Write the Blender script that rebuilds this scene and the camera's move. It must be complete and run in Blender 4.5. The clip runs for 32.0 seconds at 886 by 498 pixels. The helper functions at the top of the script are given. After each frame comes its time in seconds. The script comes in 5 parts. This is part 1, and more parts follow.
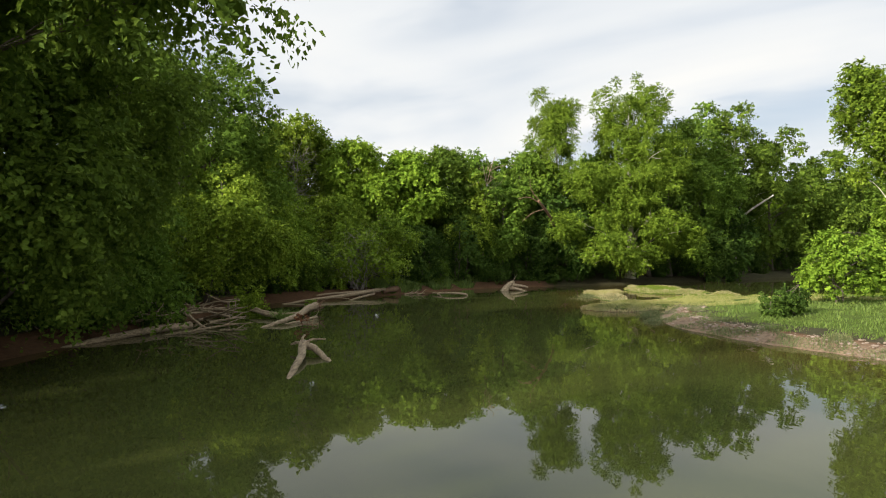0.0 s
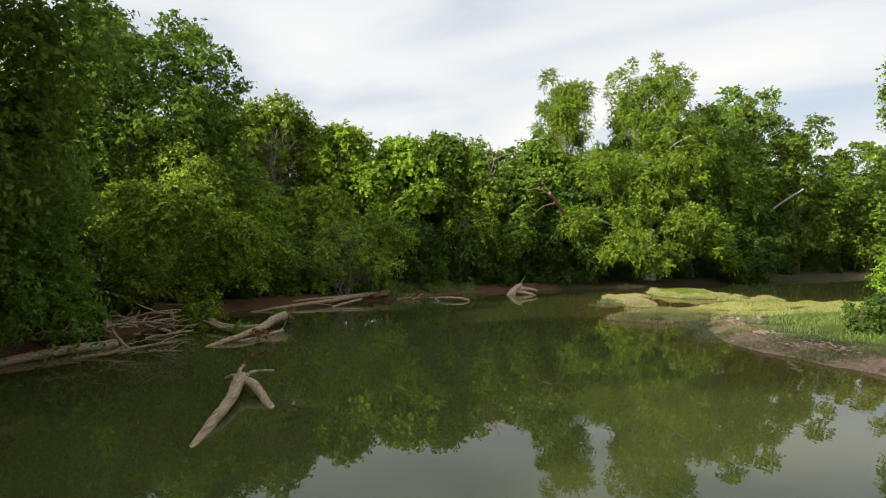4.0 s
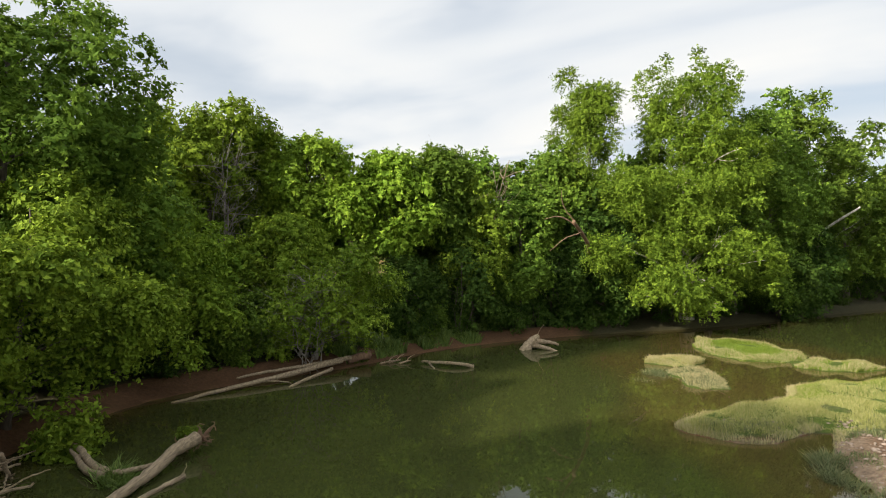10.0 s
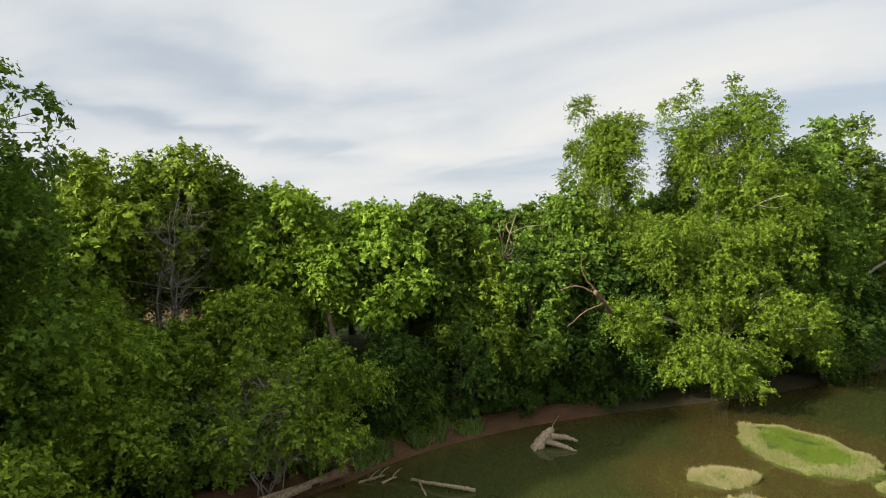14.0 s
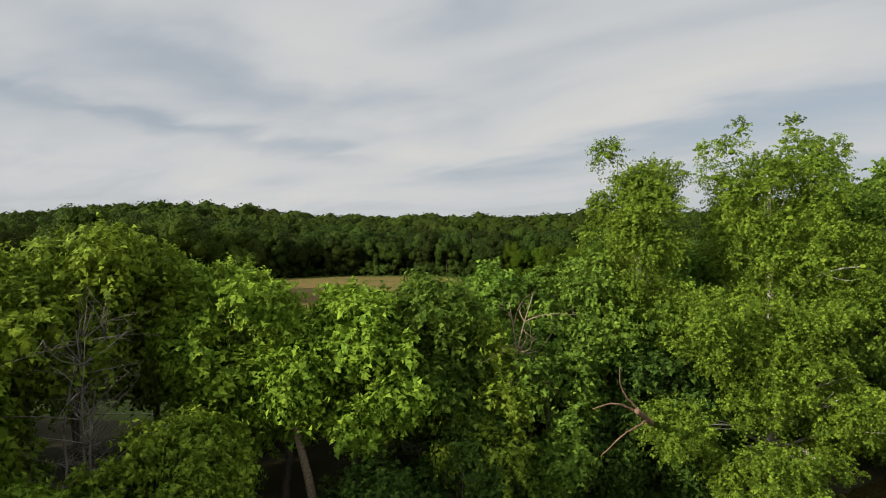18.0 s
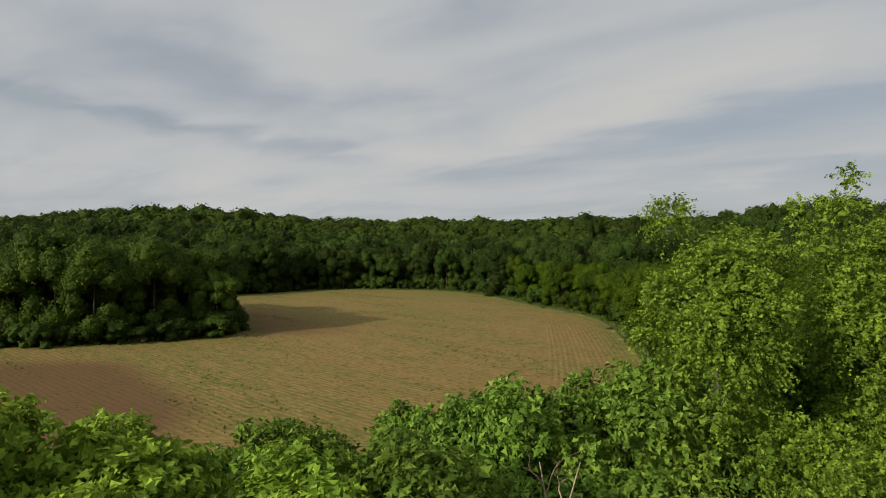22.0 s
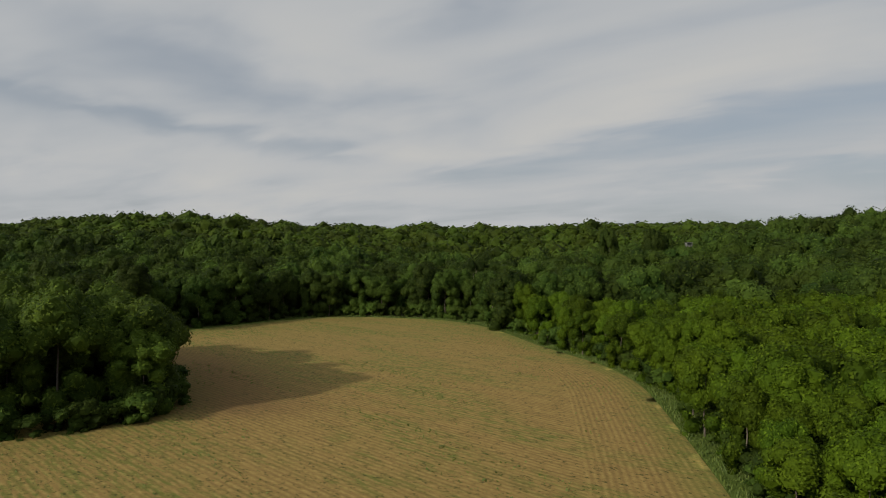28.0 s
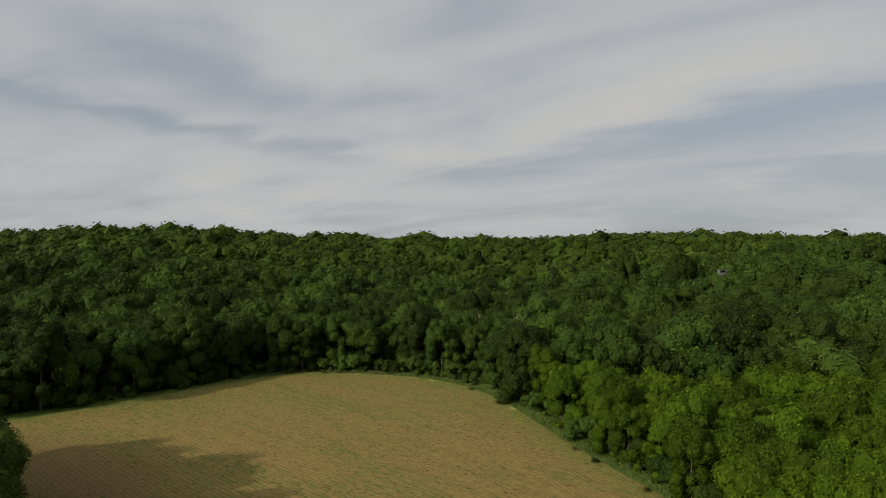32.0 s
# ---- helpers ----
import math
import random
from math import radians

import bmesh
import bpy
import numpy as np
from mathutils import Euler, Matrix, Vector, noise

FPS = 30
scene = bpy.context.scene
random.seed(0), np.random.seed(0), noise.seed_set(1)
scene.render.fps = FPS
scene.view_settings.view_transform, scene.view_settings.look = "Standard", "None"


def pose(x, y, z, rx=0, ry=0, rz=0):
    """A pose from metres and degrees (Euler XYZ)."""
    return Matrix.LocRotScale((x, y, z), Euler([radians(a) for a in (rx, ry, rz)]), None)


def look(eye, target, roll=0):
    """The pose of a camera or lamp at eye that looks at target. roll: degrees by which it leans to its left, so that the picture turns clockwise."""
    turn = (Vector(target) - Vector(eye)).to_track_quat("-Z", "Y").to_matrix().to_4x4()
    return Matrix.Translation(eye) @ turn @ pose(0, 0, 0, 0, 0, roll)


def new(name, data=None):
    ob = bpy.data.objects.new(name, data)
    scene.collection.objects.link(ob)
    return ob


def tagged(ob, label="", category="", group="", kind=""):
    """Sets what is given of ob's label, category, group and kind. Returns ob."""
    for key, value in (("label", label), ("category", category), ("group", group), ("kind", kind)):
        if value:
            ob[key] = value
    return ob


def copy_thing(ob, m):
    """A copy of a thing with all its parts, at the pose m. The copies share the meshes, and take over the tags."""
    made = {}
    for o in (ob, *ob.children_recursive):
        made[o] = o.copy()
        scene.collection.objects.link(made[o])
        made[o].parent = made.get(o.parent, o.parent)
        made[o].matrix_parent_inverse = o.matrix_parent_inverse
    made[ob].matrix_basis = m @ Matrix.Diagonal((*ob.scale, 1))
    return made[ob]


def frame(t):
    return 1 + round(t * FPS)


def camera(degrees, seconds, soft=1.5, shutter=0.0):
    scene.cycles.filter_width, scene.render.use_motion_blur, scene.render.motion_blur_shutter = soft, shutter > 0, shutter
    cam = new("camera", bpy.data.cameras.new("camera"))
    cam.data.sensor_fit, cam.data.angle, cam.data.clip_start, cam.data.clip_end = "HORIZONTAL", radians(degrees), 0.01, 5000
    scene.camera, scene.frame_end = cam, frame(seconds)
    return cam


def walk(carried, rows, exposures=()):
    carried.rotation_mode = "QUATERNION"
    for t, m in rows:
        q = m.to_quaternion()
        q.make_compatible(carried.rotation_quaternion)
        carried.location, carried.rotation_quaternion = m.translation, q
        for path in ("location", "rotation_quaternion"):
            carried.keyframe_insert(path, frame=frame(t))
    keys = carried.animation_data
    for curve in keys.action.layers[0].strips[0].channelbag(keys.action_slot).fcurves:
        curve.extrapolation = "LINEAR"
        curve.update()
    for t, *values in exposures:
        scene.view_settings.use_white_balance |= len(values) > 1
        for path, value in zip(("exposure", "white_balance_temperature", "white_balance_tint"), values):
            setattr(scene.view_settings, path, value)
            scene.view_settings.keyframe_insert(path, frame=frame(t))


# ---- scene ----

# camera: level flight forward and up, heading unchanged
cam = camera(72.0, 32.0, soft=1.0)
PATH = [
    (0, -0.15, 2.15, 3.73),
    (1, -0.08, 3.71, 3.62),
    (2, -0.03, 5.35, 3.56),
    (3, 0.00, 6.97, 3.54),
    (3.5, -0.01, 7.79, 3.56),
    (5.5, -0.07, 10.90, 3.78),
    (6, -0.08, 11.69, 3.84),
    (7, -0.06, 13.40, 4.16),
    (8, -0.00, 15.10, 4.75),
    (9, 0.08, 16.74, 5.45),
    (10, 0.16, 18.32, 6.33),
    (11, 0.25, 19.93, 7.26),
    (12, 0.33, 21.54, 8.28),
    (13, 0.38, 23.14, 9.30),
    (14, 0.42, 24.89, 10.36),
    (14.5, 0.43, 25.84, 10.89),
    (16.5, 0.46, 29.38, 13.10),
    (17, 0.47, 30.26, 13.62),
    (18, 0.52, 32.15, 14.74),
    (19, 0.56, 34.24, 15.90),
    (20, 0.59, 36.61, 17.09),
    (21, 0.63, 39.41, 18.18),
    (22, 0.64, 42.71, 19.16),
    (23, 0.61, 46.23, 20.21),
    (24, 0.60, 50.01, 21.30),
    (25, 0.67, 53.37, 22.34),
    (25.5, 0.75, 55.40, 22.88),
    (27.5, 1.19, 64.36, 25.62),
    (28, 1.31, 68.54, 26.70),
    (29, 1.51, 77.61, 29.41),
    (30, 1.69, 86.78, 32.46),
    (31, 1.93, 95.67, 35.44),
    (32, 2.25, 104.36, 38.17),
]
walk(cam, [(t, pose(x, y, z, 90, 0, 0)) for t, x, y, z in PATH],
     exposures=((0, 0.74), (6, 0.75), (9, 0.75), (12, 0.68), (15, 0.44), (19, 0.05), (24, -0.16), (32, -0.19)))

# ---- world and sun ----
SUN_EL, SUN_FROM = 22.8, (-0.80, -0.60)
world = bpy.data.worlds.new("sky")
scene.world = world
world.use_nodes = True
wt = world.node_tree
wt.nodes.clear()


def wnode(kind, **values):
    n = wt.nodes.new(kind)
    for key, value in values.items():
        n.inputs[key].default_value = value
    return n


w_out = wnode("ShaderNodeOutputWorld")
w_sky = wnode("ShaderNodeTexSky")
w_sky.sky_type = 'NISHITA'
w_sky.sun_disc = False
w_sky.sun_elevation = radians(SUN_EL)
w_sky.sun_rotation = math.atan2(SUN_FROM[0], SUN_FROM[1])
w_sky.dust_density = 2.0
w_blue = wnode("ShaderNodeBackground", Strength=0.075)
wt.links.new(w_sky.outputs[0], w_blue.inputs["Color"])
w_dir = wnode("ShaderNodeTexCoord")
w_sep = wnode("ShaderNodeSeparateXYZ")
wt.links.new(w_dir.outputs["Generated"], w_sep.inputs[0])


def wmath(op, a, b=None):
    n = wt.nodes.new("ShaderNodeMath")
    n.operation = op
    for i, v in enumerate((a, b)):
        if v is None:
            continue
        if isinstance(v, (int, float)):
            n.inputs[i].default_value = v
        else:
            wt.links.new(v, n.inputs[i])
    return n.outputs[0]


w_h = wmath('ADD', wmath('MAXIMUM', w_sep.outputs["Z"], 0.0), 0.17)
w_xy = wnode("ShaderNodeCombineXYZ")
wt.links.new(wmath('DIVIDE', w_sep.outputs["X"], w_h), w_xy.inputs["X"])
wt.links.new(wmath('DIVIDE', w_sep.outputs["Y"], w_h), w_xy.inputs["Y"])
w_turn = wnode("ShaderNodeMapping", Rotation=(0, 0, radians(32)))
wt.links.new(w_xy.outputs[0], w_turn.inputs[0])
w_map = wnode("ShaderNodeMapping", Location=(0.4, 0.3, 0), Scale=(0.6, 1.05, 1))
wt.links.new(w_turn.outputs[0], w_map.inputs[0])
w_n1 = wnode("ShaderNodeTexNoise", Scale=1.05, Detail=4.0, Roughness=0.5, Distortion=0.7)
wt.links.new(w_map.outputs[0], w_n1.inputs["Vector"])
w_n2 = wnode("ShaderNodeTexNoise", Scale=3.2, Detail=3.0, Roughness=0.5, Distortion=0.4)
wt.links.new(w_map.outputs[0], w_n2.inputs["Vector"])
# long drifts of thicker and thinner cloud, each about a line across the northern sky
w_far = wmath('MAXIMUM', w_sep.outputs["Y"], 0.08)
w_wave = wmath('MULTIPLY', wmath('SUBTRACT', w_n2.outputs["Fac"], 0.5), 0.09)
w_roll = wmath('MULTIPLY', wmath('SUBTRACT', w_n1.outputs["Fac"], 0.5), 0.16)
w_u = wmath('ADD', wmath('DIVIDE', w_sep.outputs["X"], w_far), w_roll)
w_v = wmath('ADD', wmath('DIVIDE', w_sep.outputs["Z"], w_far), w_wave)


def drift(u0, v0, slope, length, width, spread_=0.0):
    """A soft band of cloud through (u0, v0) that fades at its ends and may widen to the right."""
    du = wmath('SUBTRACT', w_u, u0)
    across = wmath('SUBTRACT', wmath('SUBTRACT', w_v, v0), wmath('MULTIPLY', du, slope))
    wide_ = wmath('MAXIMUM', wmath('ADD', wmath('MULTIPLY', du, spread_), width), width * 0.4)
    a_ = wmath('DIVIDE', across, wide_)
    b_ = wmath('DIVIDE', du, length)
    r2 = wmath('ADD', wmath('MULTIPLY', a_, a_), wmath('MULTIPLY', b_, b_))
    return wmath('EXPONENT', wmath('MULTIPLY', r2, -1.0))


w_val = wmath('ADD', wmath('MULTIPLY', w_n1.outputs["Fac"], 0.42), wmath('MULTIPLY', w_n2.outputs["Fac"], 0.16))
w_val = wmath('ADD', w_val, 0.215)
for weight, *where in ((0.13, 0.28, 0.235, 0.30, 0.42, 0.045, 0.05), (-0.13, 0.45, 0.205, 0.20, 0.35, 0.04, 0.03), (-0.10, -0.42, 0.20, -0.19, 0.42, 0.018, 0.0),
                       (-0.09, 0.02, 0.365, 0.25, 0.16, 0.035, 0.0), (0.07, -0.45, 0.14, -0.15, 0.4, 0.05, 0.0), (-0.06, -0.5, 0.33, -0.4, 0.25, 0.05, 0.0),
                       (-0.07, 0.62, 0.12, 0.15, 0.3, 0.03, 0.0), (0.06, 0.62, 0.15, 0.25, 0.2, 0.015, 0.0), (0.05, -0.1, 0.30, -0.35, 0.3, 0.04, 0.0)):
    w_val = wmath('ADD', w_val, wmath('MULTIPLY', drift(*where), weight))
w_ramp = wnode("ShaderNodeValToRGB")
w_ramp.color_ramp.interpolation = 'EASE'
w_ramp.color_ramp.elements[0].position, w_ramp.color_ramp.elements[0].color = 0.32, (0.62, 0.62, 0.62, 1)
w_ramp.color_ramp.elements[1].position, w_ramp.color_ramp.elements[1].color = 0.56, (1, 1, 1, 1)
wt.links.new(w_val, w_ramp.inputs[0])
w_tone = wnode("ShaderNodeValToRGB")
w_tone.color_ramp.elements[0].position, w_tone.color_ramp.elements[0].color = 0.36, (0.50, 0.545, 0.60, 1)
w_tone.color_ramp.elements[1].position, w_tone.color_ramp.elements[1].color = 0.66, (0.68, 0.675, 0.655, 1)
wt.links.new(w_val, w_tone.inputs[0])
w_cloud = wnode("ShaderNodeBackground")
# thin cloud glows round the sun
w_dot = wt.nodes.new("ShaderNodeVectorMath")
w_dot.operation = 'DOT_PRODUCT'
w_dot.inputs[1].default_value = Vector((*SUN_FROM, math.tan(radians(SUN_EL)))).normalized()
wt.links.new(w_dir.outputs["Generated"], w_dot.inputs[0])
w_glow = wmath('POWER', wmath('MAXIMUM', w_dot.outputs["Value"], 0.0), 3.0)
wt.links.new(wmath('ADD', 0.88, wmath('MULTIPLY', w_glow, 2.3)), w_cloud.inputs["Strength"])
wt.links.new(w_tone.outputs[0], w_cloud.inputs["Color"])
w_mix = wnode("ShaderNodeMixShader")
wt.links.new(w_ramp.outputs[0], w_mix.inputs[0])
wt.links.new(w_blue.outputs[0], w_mix.inputs[1])
wt.links.new(w_cloud.outputs[0], w_mix.inputs[2])
wt.links.new(w_mix.outputs[0], w_out.inputs[0])

sun_data = bpy.data.lights.new("sun", 'SUN')
sun_data.energy, sun_data.angle, sun_data.color = 4.6, radians(1.6), (1.0, 0.92, 0.78)
sun = new("sun", sun_data)
sun.matrix_world = look((SUN_FROM[0] * 100, SUN_FROM[1] * 100, 100 * math.tan(radians(SUN_EL))), (0, 0, 0))

# ---- materials ----


class Mat:
    """Small helper round one node material."""

    def __init__(self, name):
        self.m = bpy.data.materials.new(name)
        self.m.use_nodes = True
        self.t = self.m.node_tree
        self.b = self.t.nodes["Principled BSDF"]
        self.out = self.t.nodes["Material Output"]

    def node(self, kind, **values):
        n = self.t.nodes.new(kind)
        for key, value in values.items():
            n.inputs[key].default_value = value
        return n

    def link(self, a, b):
        self.t.links.new(a, b)

    def noise(self, scale, detail=4.0, rough=0.55, vec=None, stretch=None):
        n = self.node("ShaderNodeTexNoise", Scale=scale, Detail=detail, Roughness=rough)
        if vec is None:
            vec = self.node("ShaderNodeTexCoord").outputs["Object"]
        if stretch:
            mp = self.node("ShaderNodeMapping", Scale=stretch)
            self.link(vec, mp.inputs[0])
            vec = mp.outputs[0]
        self.link(vec, n.inputs["Vector"])
        return n.outputs["Fac"]

    def ramp(self, fac, *stops):
        n = self.node("ShaderNodeValToRGB")
        e = n.color_ramp.elements
        while len(e) < len(stops):
            e.new(0.5)
        for el, (p, c) in zip(e, stops):
            el.position = p
            el.color = (*c, 1) if len(c) == 3 else (c[0], c[0], c[0], 1)
        self.link(fac, n.inputs[0])
        return n.outputs["Color"]

    def mix(self, fac, a, b, mode='MIX'):
        n = self.node("ShaderNodeMix")
        n.data_type, n.blend_type = 'RGBA', mode
        for sock, v in ((n.inputs[0], fac), (n.inputs[6], a), (n.inputs[7], b)):
            if isinstance(v, (int, float)):
                sock.default_value = v
            elif isinstance(v, tuple):
                sock.default_value = (*v, 1)
            else:
                self.link(v, sock)
        return n.outputs[2]

    def math(self, op, a, b=0.0):
        n = self.node("ShaderNodeMath")
        n.operation = op
        for i, v in enumerate((a, b)):
            if isinstance(v, (int, float)):
                n.inputs[i].default_value = v
            else:
                self.link(v, n.inputs[i])
        return n.outputs[0]

    def bump(self, fac, strength, dist):
        n = self.node("ShaderNodeBump", Strength=strength, Distance=dist)
        self.link(fac, n.inputs["Height"])
        self.link(n.outputs[0], self.b.inputs["Normal"])
        return n


def leaf_mat(name, dark, light, warm, trans=0.3, clump=0.45, gloss=0.08, spread=0.24, grain=0.6, hue=0.498):
    """Foliage: leaf-by-leaf, clump and tree-to-tree variation, light coming through the blade."""
    k = Mat(name)
    geo = k.node("ShaderNodeNewGeometry")
    inner = k.node("ShaderNodeAttribute")
    inner.attribute_name = "inner"
    isl = k.math('ADD', k.math('MULTIPLY', geo.outputs["Random Per Island"], k.math('SUBTRACT', 1.0, inner.outputs["Fac"])), k.math('MULTIPLY', inner.outputs["Fac"], 0.5))
    pos = geo.outputs["Position"]
    big = k.noise(clump, 3.0, 0.5, pos)
    col = k.mix(k.ramp(big, (0.32, (0.0,)), (0.68, (1.0,))), dark, light)
    col = k.mix(k.ramp(isl, (0.55, (0.0,)), (1.0, (0.75,))), col, warm)
    tint = k.node("ShaderNodeAttribute")
    tint.attribute_name = "tint"
    tree = k.math('FRACT', k.math('ADD', k.node("ShaderNodeObjectInfo").outputs["Random"], tint.outputs["Fac"]))
    hsv = k.node("ShaderNodeHueSaturation")
    k.link(k.math('ADD', k.math('MULTIPLY', tree, 0.014), hue), hsv.inputs["Hue"])
    k.link(k.math('ADD', k.math('ADD', k.math('MULTIPLY', isl, grain), 0.98 - grain / 2 - spread / 2), k.math('MULTIPLY', tree, spread)), hsv.inputs["Value"])
    k.link(col, hsv.inputs["Color"])
    col = hsv.outputs[0]
    k.link(col, k.b.inputs["Base Color"])
    k.b.inputs["Roughness"].default_value = 0.7
    k.b.inputs["Specular IOR Level"].default_value = gloss
    tr = k.node("ShaderNodeBsdfTranslucent")
    k.link(k.mix(0.5, col, warm), tr.inputs["Color"])
    mx = k.node("ShaderNodeMixShader")
    mx.inputs[0].default_value = trans
    k.link(k.b.outputs[0], mx.inputs[1])
    k.link(tr.outputs[0], mx.inputs[2])
    k.link(mx.outputs[0], k.out.inputs["Surface"])
    return k.m


LEAF_DARK = leaf_mat("leaves_bank", (0.076, 0.132, 0.018), (0.130, 0.205, 0.026), (0.18, 0.25, 0.034), 0.42)
LEAF_MID = leaf_mat("leaves_mixed", (0.076, 0.135, 0.017), (0.134, 0.212, 0.025), (0.19, 0.265, 0.032), 0.24)
LEAF_SYC = leaf_mat("leaves_sycamore", (0.092, 0.153, 0.015), (0.158, 0.238, 0.022), (0.225, 0.292, 0.029), 0.26)
# yellow-green, raised further to paint sun on bank trees standing in shadow
LEAF_BRIGHT = leaf_mat("leaves_bright", (0.120, 0.195, 0.019), (0.205, 0.295, 0.028), (0.28, 0.355, 0.036), 0.26)
# deep green leaves with the shade below the riverside row put into their colour
LEAF_DEEP_SHADE = leaf_mat("leaves_understory_shade", (0.034, 0.066, 0.011), (0.062, 0.106, 0.016), (0.095, 0.142, 0.020), 0.2)
LEAF_LOW = leaf_mat("leaves_young_wood", (0.027, 0.052, 0.003), (0.057, 0.090, 0.004), (0.077, 0.116, 0.006), 0.25, clump=0.12, gloss=0.06, spread=0.6, grain=0.4, hue=0.493)
LEAF_WOOD = leaf_mat("leaves_old_wood", (0.015, 0.032, 0.005), (0.036, 0.060, 0.008), (0.056, 0.086, 0.011), 0.16, clump=0.09, gloss=0.06, spread=0.9, grain=0.35, hue=0.486)
LEAF_FAR = leaf_mat("leaves_hills", (0.020, 0.036, 0.004), (0.038, 0.059, 0.006), (0.048, 0.071, 0.008), 0.15, clump=0.05, gloss=0.06, spread=0.7, grain=0.3, hue=0.488)


def bark_mat(name, a, b, scale=3.0, grain=(3, 3, 0.6)):
    k = Mat(name)
    n1 = k.noise(scale, 6.0, 0.65, stretch=grain)
    k.link(k.ramp(n1, (0.3, a), (0.7, b)), k.b.inputs["Base Color"])
    k.b.inputs["Roughness"].default_value = 0.9
    k.bump(n1, 0.6, 0.03)
    return k.m


BARK = bark_mat("bark_grey_brown", (0.05, 0.04, 0.03), (0.15, 0.12, 0.09))
BARK_SYC = bark_mat("bark_sycamore", (0.20, 0.17, 0.12), (0.62, 0.57, 0.48), 1.6)
DEADWOOD = bark_mat("dead_wood", (0.095, 0.066, 0.038), (0.43, 0.33, 0.21), 5.0, (3, 0.35, 3))
DEADGREY = bark_mat("dead_grey_twigs", (0.12, 0.105, 0.085), (0.30, 0.265, 0.22), 4.0)
DEADBARK = bark_mat("dead_brown_wood", (0.09, 0.05, 0.03), (0.28, 0.17, 0.10), 3.0)


def water_mat():
    k = Mat("river_water")
    geo = k.node("ShaderNodeNewGeometry").outputs["Position"]
    att = k.node("ShaderNodeAttribute")
    att.attribute_name = "shallow"
    deep = k.mix(k.noise(0.06, 3.0, 0.5, geo), (0.032, 0.039, 0.011), (0.053, 0.060, 0.017))
    k.link(k.mix(att.outputs["Fac"], deep, (0.072, 0.053, 0.016)), k.b.inputs["Base Color"])
    k.b.inputs["Roughness"].default_value = 0.008
    k.b.inputs["IOR"].default_value = 1.333
    rip = k.noise(1.4, 3.0, 0.5, geo, (1.0, 0.45, 1.0))
    slow = k.noise(0.25, 2.0, 0.5, geo)
    k.bump(k.math('ADD', rip, k.math('MULTIPLY', slow, 2.0)), 0.09, 0.04)
    return k.m


def ground_mat():
    k = Mat("ground_soil")
    pos = k.node("ShaderNodeNewGeometry").outputs["Position"]
    fine, mid = k.noise(7.0, 6.0, 0.65, pos), k.noise(0.7, 4.0, 0.55, pos)
    litter = k.mix(mid, (0.030, 0.035, 0.014), (0.075, 0.06, 0.032))
    mud = k.mix(mid, (0.07, 0.036, 0.018), (0.17, 0.094, 0.050))
    sand = k.mix(fine, (0.12, 0.083, 0.053), (0.30, 0.215, 0.145))
    turf = k.mix(mid, (0.045, 0.072, 0.010), (0.095, 0.13, 0.02))
    col = litter
    for name, layer in (("grass", turf), ("mud", mud), ("sand", sand)):
        att = k.node("ShaderNodeAttribute")
        att.attribute_name = name
        edge = k.math('ADD', att.outputs["Fac"], k.math('MULTIPLY', k.math('SUBTRACT', mid, 0.5), 0.6))
        col = k.mix(k.ramp(edge, (0.35, (0.0,)), (0.65, (1.0,))), col, layer)
    dots = k.ramp(fine, (0.25, (0.6,)), (0.75, (1.25,)))
    k.link(k.mix(1.0, col, dots, 'MULTIPLY'), k.b.inputs["Base Color"])
    k.b.inputs["Roughness"].default_value = 0.95
    k.b.inputs["Specular IOR Level"].default_value = 0.15
    k.bump(fine, 0.8, 0.06)
    return k.m


ROW_TURN = 42.0


